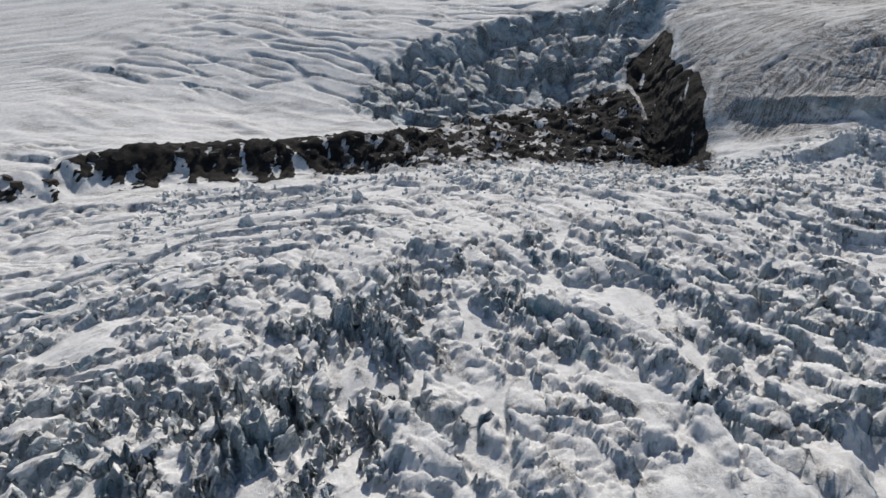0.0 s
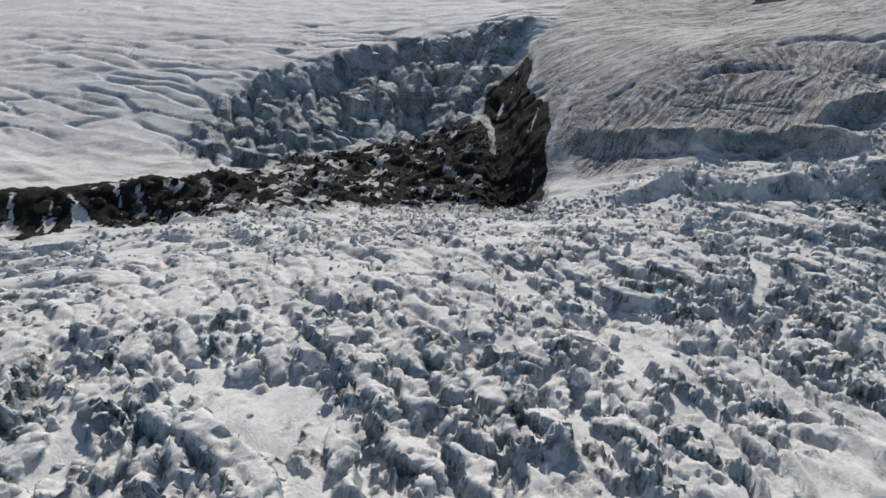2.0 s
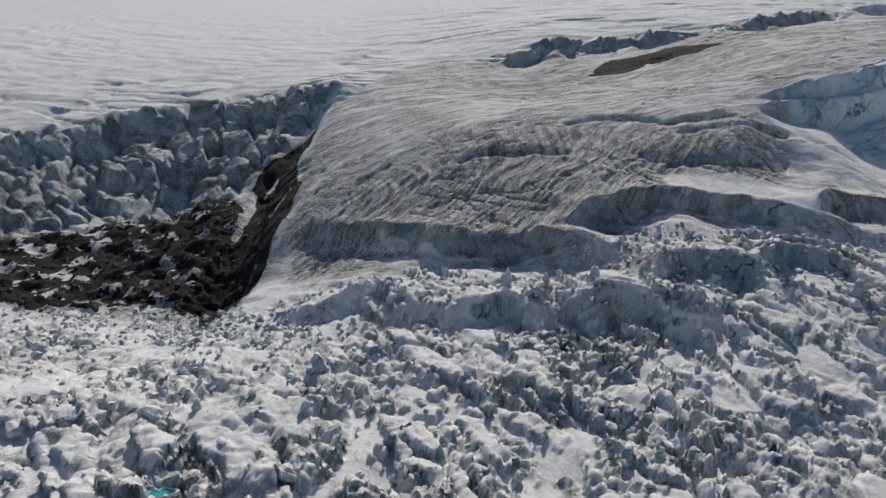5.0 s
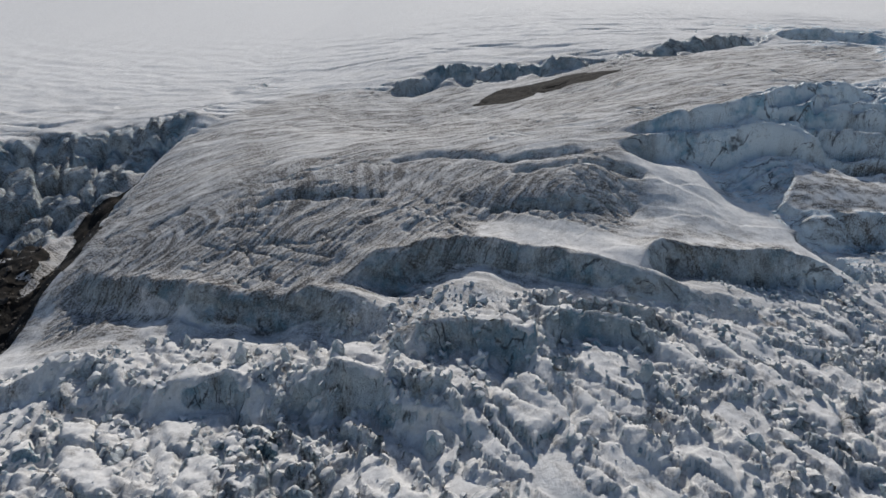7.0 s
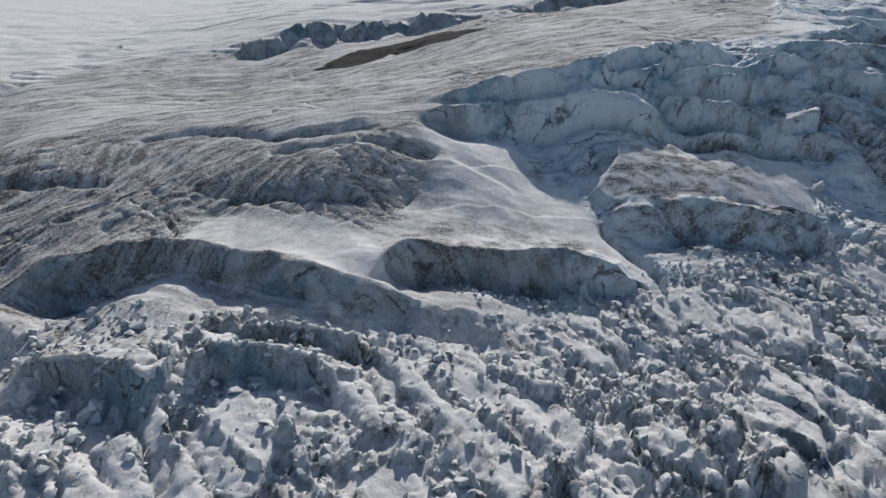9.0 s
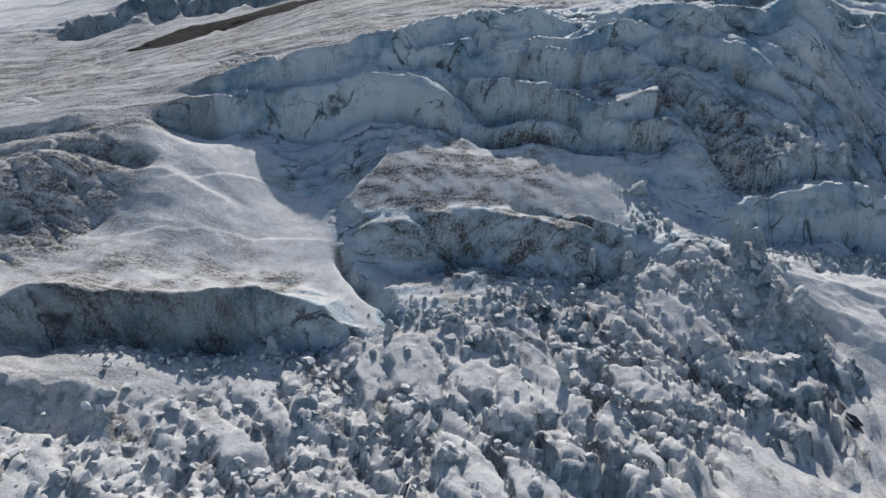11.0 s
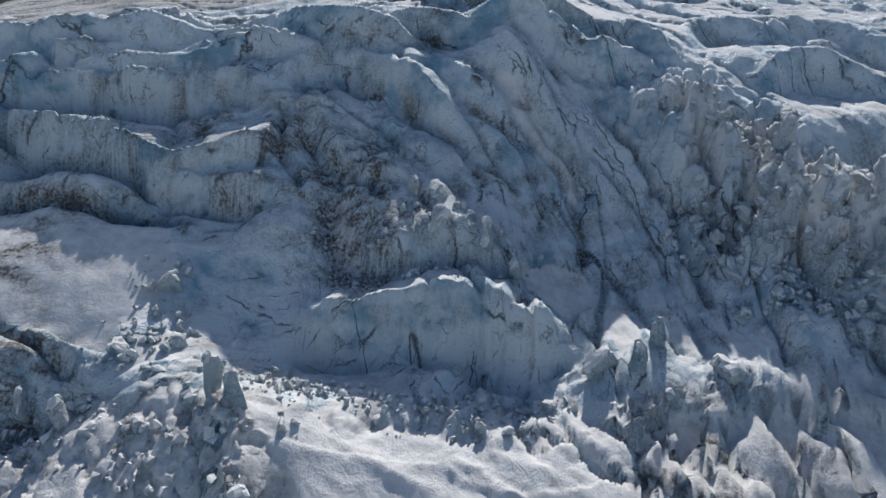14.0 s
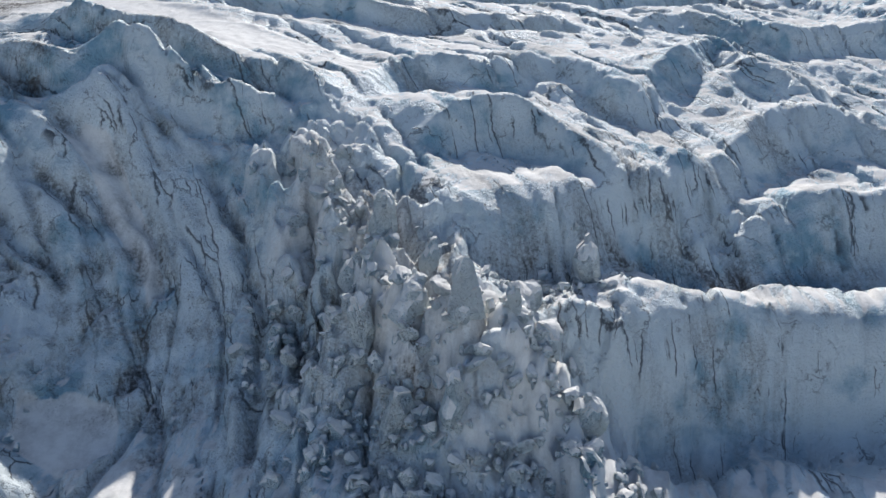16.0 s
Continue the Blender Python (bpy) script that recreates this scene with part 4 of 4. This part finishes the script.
        d = along(line, x[m] + swell(x[m], y[m], 5, 73, 2), y[m] + swell(x[m], y[m], 5, 74, 2))[0]
        dirt_shade[m] += 0.7 * np.exp(-((d / (width * 0.8)) ** 2)) * smooth(swell(x[m], y[m], 4, 219, 3), -0.3, 0.2)
    m = near_line(MORAINE, x, y, 14)
    d = inside(MORAINE, x[m], y[m])
    dirt_shade[m] += 0.8 * smooth(d, -7, -1) * smooth(swell(x[m], y[m], 6, 223, 4), -0.25, 0.3)
    m = near_line(GULLY_ROCK, x, y, 10)
    dirt_shade[m] += 0.85 * smooth(inside(GULLY_ROCK, x[m], y[m]), -6, 0) * smooth(swell(x[m] * 1.5 - y[m] * 0.4, y[m] * 0.5, 5, 229, 4), -0.3, 0.25)
    for line, *how in OUTER_LIPS[:3] + OUTER_LIPS[7:8]:
        m = near_line(line, x, y, 9)
        d = along(line, x[m], y[m] + 1.5)[0]
        dirt_shade[m] += 0.5 * np.exp(-((d / 3.0) ** 2)) * smooth(swell(hx[m], hy[m], 4, 221, 4), -0.1, 0.4)
    grimy = smooth(swell(hx, hy, 4, 217, 5, 0.6), -0.25, 0.3)
    for cx, cy, size, much in SMUTS_SHADE:
        dirt_shade += much * np.exp(-((x - cx) ** 2 + (y - cy) ** 2) / size**2) * grimy
    return snow, np.clip(dirt_shade, 0, 0.92), g["stony"]


def build_sheet():
    """The sheet: the near rows have all columns, those before and behind them every second one, joined along one row each."""
    rows, cols = GX.shape
    first, last = int(np.searchsorted(VS, 37.0)), int(np.searchsorted(VS, 152.0))
    keep = np.ones((rows, cols), bool)
    keep[:first, 1::2] = keep[last + 1:, 1::2] = False
    n = np.cumsum(keep.ravel()).reshape(rows, cols).astype(np.int32) - 1

    def quads(g):
        return np.stack([g[:-1, :-1], g[:-1, 1:], g[1:, 1:], g[1:, :-1]], -1).reshape(-1, 4)

    near, far, back = n[first:last + 1], n[last + 1:, ::2], n[:first, ::2]
    fine, coarse = quads(near), np.concatenate([quads(far), quads(back)])
    stitch = np.concatenate([np.stack([near[-1, :-2:2], near[-1, 1:-1:2], near[-1, 2::2], far[0, 1:], far[0, :-1]], -1),
                             np.stack([back[-1, :-1], back[-1, 1:], near[0, 2::2], near[0, 1:-1:2], near[0, :-2:2]], -1)])
    loops = np.concatenate([fine.ravel(), coarse.ravel(), stitch.ravel()])
    sizes = np.r_[np.full(len(fine) + len(coarse), 4), np.full(len(stitch), 5)]
    kept = keep.ravel()
    mesh = bpy.data.meshes.new("ground")
    mesh.vertices.add(int(kept.sum()))
    mesh.vertices.foreach_set("co", np.stack([*broken_faces(), GZ], -1).reshape(-1, 3)[kept].astype(np.float32).ravel())
    mesh.loops.add(len(loops))
    mesh.loops.foreach_set("vertex_index", loops)
    mesh.polygons.add(len(sizes))
    mesh.polygons.foreach_set("loop_start", np.r_[0, np.cumsum(sizes)[:-1]].astype(np.int32))
    mesh.polygons.foreach_set("use_smooth", np.ones(len(sizes), bool))
    mesh.update(calc_edges=True)
    for name, values in zip(("snow", "dirt_shade", "rock", "calm"), (*layers(), np.maximum(LAYER["wall"], LAYER["high"]))):
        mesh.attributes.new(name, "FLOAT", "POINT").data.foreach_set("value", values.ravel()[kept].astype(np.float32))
    grain = np.stack([LAYER["ga"], LAYER["gc"], np.zeros(rows * cols)], -1)[kept]
    mesh.attributes.new("grain", "FLOAT_VECTOR", "POINT").data.foreach_set("vector", grain.astype(np.float32).ravel())
    mesh.materials.append(GLACIER)
    return tagged(new("ground", mesh), "crevassed glacier of snow, blue ice and grit under a valley side", "glacier", kind="structure")


build_sheet()


# ---- loose things ----
def part(name, bm, material, parent, label=""):
    """Links a bmesh as one mesh object under a thing."""
    mesh = bpy.data.meshes.new(name)
    bm.to_mesh(mesh)
    bm.free()
    mesh.materials.append(material)
    ob = new(name, mesh)
    ob.parent = parent
    return tagged(ob, label) if label else ob


def chunk(seed, tall, taper, cuts, rough, corners=18, worn=0):
    """A broken lump about one metre across and tall metres high, with its foot at the origin's height."""
    rnd = random.Random(seed)
    bm = bmesh.new()
    for n in range(corners):
        h = rnd.random()
        wide = (1 - taper * h) * 0.5
        a, r = rnd.random() * 2 * math.pi, (0.4 + 0.6 * rnd.random()) * wide
        bm.verts.new((r * math.cos(a) + 0.12 * h * (seed % 5 - 2), r * math.sin(a), tall * (h - 0.12)))
    made = bmesh.ops.convex_hull(bm, input=list(bm.verts))
    bmesh.ops.delete(bm, geom=[v for v in made["geom_interior"] if isinstance(v, bmesh.types.BMVert)], context="VERTS")
    if cuts:
        bmesh.ops.subdivide_edges(bm, edges=list(bm.edges), cuts=cuts, use_grid_fill=True)
        bmesh.ops.triangulate(bm, faces=list(bm.faces))
        for _ in range(worn):
            bmesh.ops.smooth_vert(bm, verts=list(bm.verts), factor=0.5, use_axis_x=True, use_axis_y=True, use_axis_z=True)
        bm.normal_update()
        moves = []
        for v in bm.verts:
            p = v.co * 2.3 + Vector((seed * 3.1, 0, 0))
            moves.append(v.normal * rough * (noise.noise(p) + 0.6 * noise.noise(p * 2.7)))
        for v, d in zip(list(bm.verts), moves):
            v.co += d
    bm.normal_update()
    return bm


def cap_of(bm):
    """The upward faces of a lump, laid a little above it as a thin crust with rims."""
    cap = bmesh.new()
    seen = {}
    for f in bm.faces:
        if f.normal.z > 0.62:
            corners = []
            for v in f.verts:
                if v.index not in seen:
                    seen[v.index] = cap.verts.new(v.co + Vector((0, 0, 0.035)))
                corners.append(seen[v.index])
            cap.faces.new(corners)
    left, islands = set(cap.faces), []
    while left:
        isle, edge = [], [left.pop()]
        while edge:
            f = edge.pop()
            isle.append(f)
            for g in (h for e in f.edges for h in e.link_faces if h in left):
                left.discard(g)
                edge.append(g)
        islands.append(isle)
    if islands:
        largest = max(islands, key=len)
        bmesh.ops.delete(cap, geom=[f for isle in islands if isle is not largest for f in isle], context="FACES")
        rim = [e for e in cap.edges if e.is_boundary]
        skirt = bmesh.ops.extrude_edge_only(cap, edges=rim)
        for v in (g for g in skirt["geom"] if isinstance(g, bmesh.types.BMVert)):
            v.co.z -= 0.09
    return cap


SNOW_CRUST = ice_snow_rock("snow_crust", False, True)


def serac_kind(seed, tall, taper, label):
    bm = chunk(seed, tall, taper, 2, 0.13, 17, 1)
    bm.verts.index_update()
    cap = cap_of(bm)
    thing = new("serac")
    tagged(thing, label, "serac", "seracs of the icefall")
    part("ice_block", bm, BLOCK_ICE, thing)
    if cap.faces:
        part("snow_cap", cap, SNOW_CRUST, thing, "thin crust of old snow")
    else:
        cap.free()
    return thing


SQUAT = [serac_kind(s, 0.75, 0.45, "squat broken serac of pale blue ice among rubble") for s in (1, 2, 3, 4, 5)]
LEANING = [serac_kind(s, 1.3, 0.6, "leaning angular serac of blue-white ice in the icefall") for s in (11, 12, 13, 14)]
TOWERS = [serac_kind(s, 1.7, 0.6, "tall pointed serac tower of weathered blue ice") for s in (21, 22, 23)]
used = set()


def set_down(kind, x, y, size, turn, sink=0.12, flat=1.0):
    m = pose(x, y, ground_at(x, y) - sink * size, 0, 0, turn) @ Matrix.Diagonal((size, size, size * flat, 1))
    if kind in used:
        ob = copy_thing(kind, m)
    else:
        used.add(kind)
        ob = kind
    ob.matrix_basis = m
    return ob


# the marked seracs: x, y, width, kind (0 squat, 1 leaning, 2 tower)
MARKED_EAST = ((337.6, 209.6, 2.6, 2), (331.5, 208.6, 5.0, 0), (343.5, 206.0, 5.5, 0), (335.0, 207.0, 3.2, 1), (295.6, 202.6, 3.2, 2), (297.5, 201.0, 3.4, 1),
               (286.6, 218.0, 4.0, 0), (284.0, 209.0, 3.4, 0), (289.5, 211.0, 3.0, 0), (316.0, 222.5, 4.6, 0), (321.0, 221.0, 4.0, 1), (313.0, 219.5, 3.0, 0),
               (324.0, 219.0, 2.8, 1), (313.0, 228.0, 3.0, 1), (316.0, 226.5, 2.4, 0), (355.5, 227.0, 3.2, 1), (353.5, 223.8, 3.4, 1), (351.0, 224.0, 3.0, 0),
               (359.5, 224.2, 2.2, 2), (354.5, 220.0, 3.6, 1))
MARKED_WEST = ((358.0, 218.4, 3.8, 0), (362.0, 217.6, 3.6, 1), (365.4, 216.2, 1.6, 2), (368.0, 215.2, 3.4, 0), (371.0, 213.6, 3.2, 1), (357.0, 214.0, 4.2, 1),
               (361.0, 212.8, 3.4, 1), (367.0, 221.0, 3.2, 0), (373.5, 227.5, 4.0, 1), (169.0, 165.0, 6.5, 0), (134.0, 171.0, 2.8, 2), (149.0, 168.0, 3.6, 1),
               (158.0, 166.0, 3.4, 1), (141.0, 170.0, 2.6, 1), (276.0, 205.0, 3.0, 1), (281.0, 203.5, 3.6, 1), (247.0, 193.0, 2.4, 1), (233.0, 190.0, 3.0, 1),
               (112.0, 170.0, 4.0, 0))
MARKED = MARKED_EAST + MARKED_WEST
for n, (x, y, size, kind) in enumerate(MARKED):
    shapes = (SQUAT, LEANING, TOWERS)[kind]
    set_down(shapes[n % len(shapes)], x, y, size * (1.2 if x > 350 else 1.0), 67.0 * n, 0.2)

rnd = random.Random(7)
foot_x, foot_y = np.array(ICE_FOOT, float).T


def spot_in_icefall(deep):
    """A chance place in the icefall, within deep metres of the foot of the slopes behind it."""
    while True:
        x = rnd.uniform(-70, 392)
        y = float(np.interp(x, foot_x, foot_y)) - deep * rnd.random() ** 1.2
        if y - SLANT * x > 42 and not any(abs(x - h[0]) < 3 and abs(y - h[1]) < 3 for h in HUMP) and not (303 < x < 332 and 180 < y < 202):
            return x, y


for n in range(240):
    x, y = spot_in_icefall(110)
    shapes = SQUAT if rnd.random() < 0.5 else LEANING if rnd.random() < 0.97 else TOWERS
    set_down(rnd.choice(shapes), x, y, (1.3 + 4.2 * rnd.random() ** 2.2) * (0.6 if shapes is TOWERS else 1.0), rnd.uniform(0, 360), 0.2, rnd.uniform(0.45, 0.85))


def heap_of(name, label, category, material, spots, seeds, tall, cuts=0):
    """Many small lumps too small to tell apart, joined into one mesh."""
    shapes = []
    for s in seeds:
        bm = chunk(s, tall, 0.3, cuts, 0.13, 13, min(cuts, 1))
        bm.verts.index_update()
        shapes.append((np.array([v.co[:] for v in bm.verts]), np.array([[v.index for v in f.verts] for f in bm.faces])))
        bm.free()
    places, faces, count = [], [], 0
    for n, (x, y, size) in enumerate(spots):
        co, tri = shapes[n % len(shapes)]
        turn = np.array(Euler((0.5 * math.sin(n * 1.7), 0.5 * math.cos(n * 3.1), n * 2.4)).to_matrix())
        spun = co @ turn.T * (size * (0.7 + 0.6 * ((n * 0.37) % 1.0)), size, size)
        places.append(spun + (x, y, ground_at(x, y) - 0.1 * size))
        faces.append(tri + count)
        count += len(co)
    mesh = bpy.data.meshes.new(name)
    mesh.from_pydata(np.concatenate(places).tolist(), [], np.concatenate(faces).tolist())
    mesh.materials.append(material)
    if cuts:
        mesh.polygons.foreach_set("use_smooth", np.ones(len(mesh.polygons), bool))
        mesh.set_sharp_from_angle(angle=radians(32))
    return tagged(new(name, mesh), label, category, kind="stuff")


RUBBLY = (LAYER["icefall"] * (1 - LAYER["fill"])).reshape(GX.shape)


def rubbly(x, y):
    i = int(np.clip(np.searchsorted(VS, y - SLANT * x), 0, len(VS) - 1))
    j = int(np.clip(np.searchsorted(XS, x), 0, len(XS) - 1))
    return RUBBLY[i, j]


def rubble_spots(count, deep, least, most):
    spots = []
    while len(spots) < count:
        x, y = spot_in_icefall(deep)
        if rubbly(x, y) > rnd.random():
            spots.append((x, y, least + (most - least) * rnd.random() ** 3))
    return spots


heap_of("ice_rubble", "loose rubble of small broken ice lumps", "ice rubble", BLOCK_ICE, rubble_spots(4000, 100, 0.3, 2.2), range(31, 43), 0.7, 1)
heap_of("ice_rubble", "heaped ice debris at the foot of the ice cliffs", "ice rubble", BLOCK_ICE, rubble_spots(3500, 28, 0.3, 2.2), range(143, 153), 0.7)


edge_spots = []
for line, least, most, dense in ((((294, 208), (303, 207), (315, 205), (328, 206)), 0.3, 1.3, 9), (RIB, 0.4, 2.2, 7), (((285, 219), (288, 213), (284, 207)), 0.4, 1.6, 8),
                                 (((246, 197), (256, 196), (268, 201), (281, 204)), 0.3, 1.4, 9), (((310, 221), (317, 224), (324, 220)), 0.3, 1.4, 7),
                                 (((352, 216), (360, 211), (371, 209)), 0.4, 1.6, 8), (((301, 226), (306, 221), (309, 217)), 0.3, 1.0, 8), (((214, 187), (228, 188), (238, 190)), 0.3, 1.4, 9),
                                 (((362, 222), (369, 226), (376, 227)), 0.4, 1.8, 6), (((352, 220), (358, 214), (366, 211)), 0.4, 2.2, 5), (((348, 216), (356, 210), (366, 206)), 0.4, 2.2, 5),
                                 (((362, 216), (370, 213), (374, 210)), 0.4, 2.2, 5), (((344, 228), (348, 221), (352, 216)), 0.5, 2.4, 5)):
    pts = np.array(line, float)
    for n in range(int(dense * np.hypot(*np.diff(pts, axis=0).T).sum())):
        k = rnd.uniform(0, len(pts) - 1.001)
        i = int(k)
        x, y = pts[i] + (k - i) * (pts[i + 1] - pts[i])
        edge_spots.append((x + rnd.gauss(0, 1.8), y + rnd.gauss(0, 1.6), least + (most - least) * rnd.random() ** 2))
heap_of("ice_rubble", "broken ice blocks crowding the edges of the ice steps", "ice rubble", BLOCK_ICE, edge_spots, range(161, 173), 1.0, 2)


# ---- rock ----
def boulder_kind(seed, material, label):
    thing = new("boulder", bpy.data.meshes.new("boulder"))
    bm = chunk(seed, 0.7, 0.35, 1, 0.07)
    bm.to_mesh(thing.data)
    bm.free()
    thing.data.materials.append(material)
    return tagged(thing, label, "boulder", "boulders of the moraine")


BOULDERS = [boulder_kind(s, DARK_ROCK, "dark angular boulder lying on the moraine") for s in (51, 52, 53, 54)]
BOULDERS += [boulder_kind(s, GREY_ROCK, "grey-brown dusty boulder lying on the moraine") for s in (55, 56, 57)]


def spot_on(outline):
    xs, ys = [p[0] for p in outline], [p[1] for p in outline]
    while True:
        x, y = rnd.uniform(min(xs), max(xs)), rnd.uniform(min(ys), max(ys))
        if inside(outline, np.array([x]), np.array([y]))[0] > -1.5:
            return x, y


for n in range(270):
    x, y = spot_on(MORAINE)
    set_down(rnd.choice(BOULDERS), x, y, 0.7 + 2.4 * rnd.random() ** 2.2, rnd.uniform(0, 360), 0.1, rnd.uniform(0.7, 1.1))
heap_of("scree", "dark broken stones strewn over the moraine and gully", "scree", GREY_ROCK,
        [(*spot_on(MORAINE if n % 4 else GULLY_ROCK), 0.25 + 0.7 * rnd.random() ** 2) for n in range(1700)], range(61, 69), 0.6)


def outcrop(seed, x, y, wide, high, turn):
    """A buttress of dark rock standing out of the slope, with ledges."""
    bm = chunk(seed, 1.0, 0.3, 3, 0.10)
    for v in bm.verts:
        v.co.z += 0.05 * math.sin(v.co.z * 22 + v.co.x * 4)
        v.co.x *= wide
        v.co.y *= wide * 0.55
        v.co.z *= high
    thing = new("rock_outcrop", bpy.data.meshes.new("rock_outcrop"))
    bm.to_mesh(thing.data)
    bm.free()
    thing.data.materials.append(DARK_ROCK)
    thing.matrix_basis = pose(x, y, ground_at(x, y) - 0.2 * high, 0, 0, turn)
    return tagged(thing, "dark cracked rock buttress between streaks of snow", "rock outcrop", "rock outcrops of the ridge")


ridge = np.array(ROCK_STEP, float)
run = np.r_[0, np.cumsum(np.hypot(*np.diff(ridge, axis=0).T))]
for n in range(30):
    s = 8 + n * (run[-1] - 10) / 30 + rnd.uniform(-1.5, 1.5)
    x, y = float(np.interp(s, run, ridge[:, 0])), float(np.interp(s, run, ridge[:, 1]))
    if n % 5 != 3:
        outcrop(70 + n, x + rnd.uniform(-0.8, 0.8), y + rnd.uniform(-4.0, 6.0), rnd.uniform(3.0, 6.0), rnd.uniform(2.2, 3.6), 25 + rnd.uniform(-25, 25))


def meltwater_pool(x, y, wide):
    """A small pool of turquoise meltwater in a hollow of the ice, with a rim of slush."""
    m, t, bsdf = shader("meltwater")
    bsdf.inputs["Base Color"].default_value = (0.03, 0.33, 0.36, 1)
    bsdf.inputs["Roughness"].default_value = 0.12
    thing = new("meltwater_pool")
    tagged(thing, "small pool of turquoise meltwater among the broken ice", "pool")
    level = max(ground_at(x + wide * 0.8 * math.cos(a), y + wide * 0.8 * math.sin(a)) for a in (0, 1, 2, 3, 4, 5))
    edge = [wide * (1 + 0.25 * math.sin(2 * a + 0.5) + 0.15 * math.sin(5 * a)) for a in (2 * math.pi * n / 28 for n in range(28))]
    for name, inner, outer, drop, material in (("water", 0.0, 1.0, 0.0, m), ("slush_rim", 0.96, 1.35, 1.2, SNOW_CRUST)):
        bm = bmesh.new()
        rings = [[bm.verts.new((r * k * math.cos(2 * math.pi * n / 28), 0.6 * r * k * math.sin(2 * math.pi * n / 28), h)) for n, r in enumerate(edge)]
                 for k, h in ((max(inner, 0.02), 0.05 * (name != "water")), ((inner + outer) / 2, 0.12 * (name != "water")), (outer, -drop))]
        for low, high in zip(rings[:-1], rings[1:]):
            for n in range(28):
                bm.faces.new((low[n], high[n], high[(n + 1) % 28], low[(n + 1) % 28]))
        if name == "water":
            bm.faces.new(rings[0])
        part(name, bm, material, thing)
    thing.matrix_basis = pose(x, y, level - 0.3)


meltwater_pool(87, 122, 1.3)
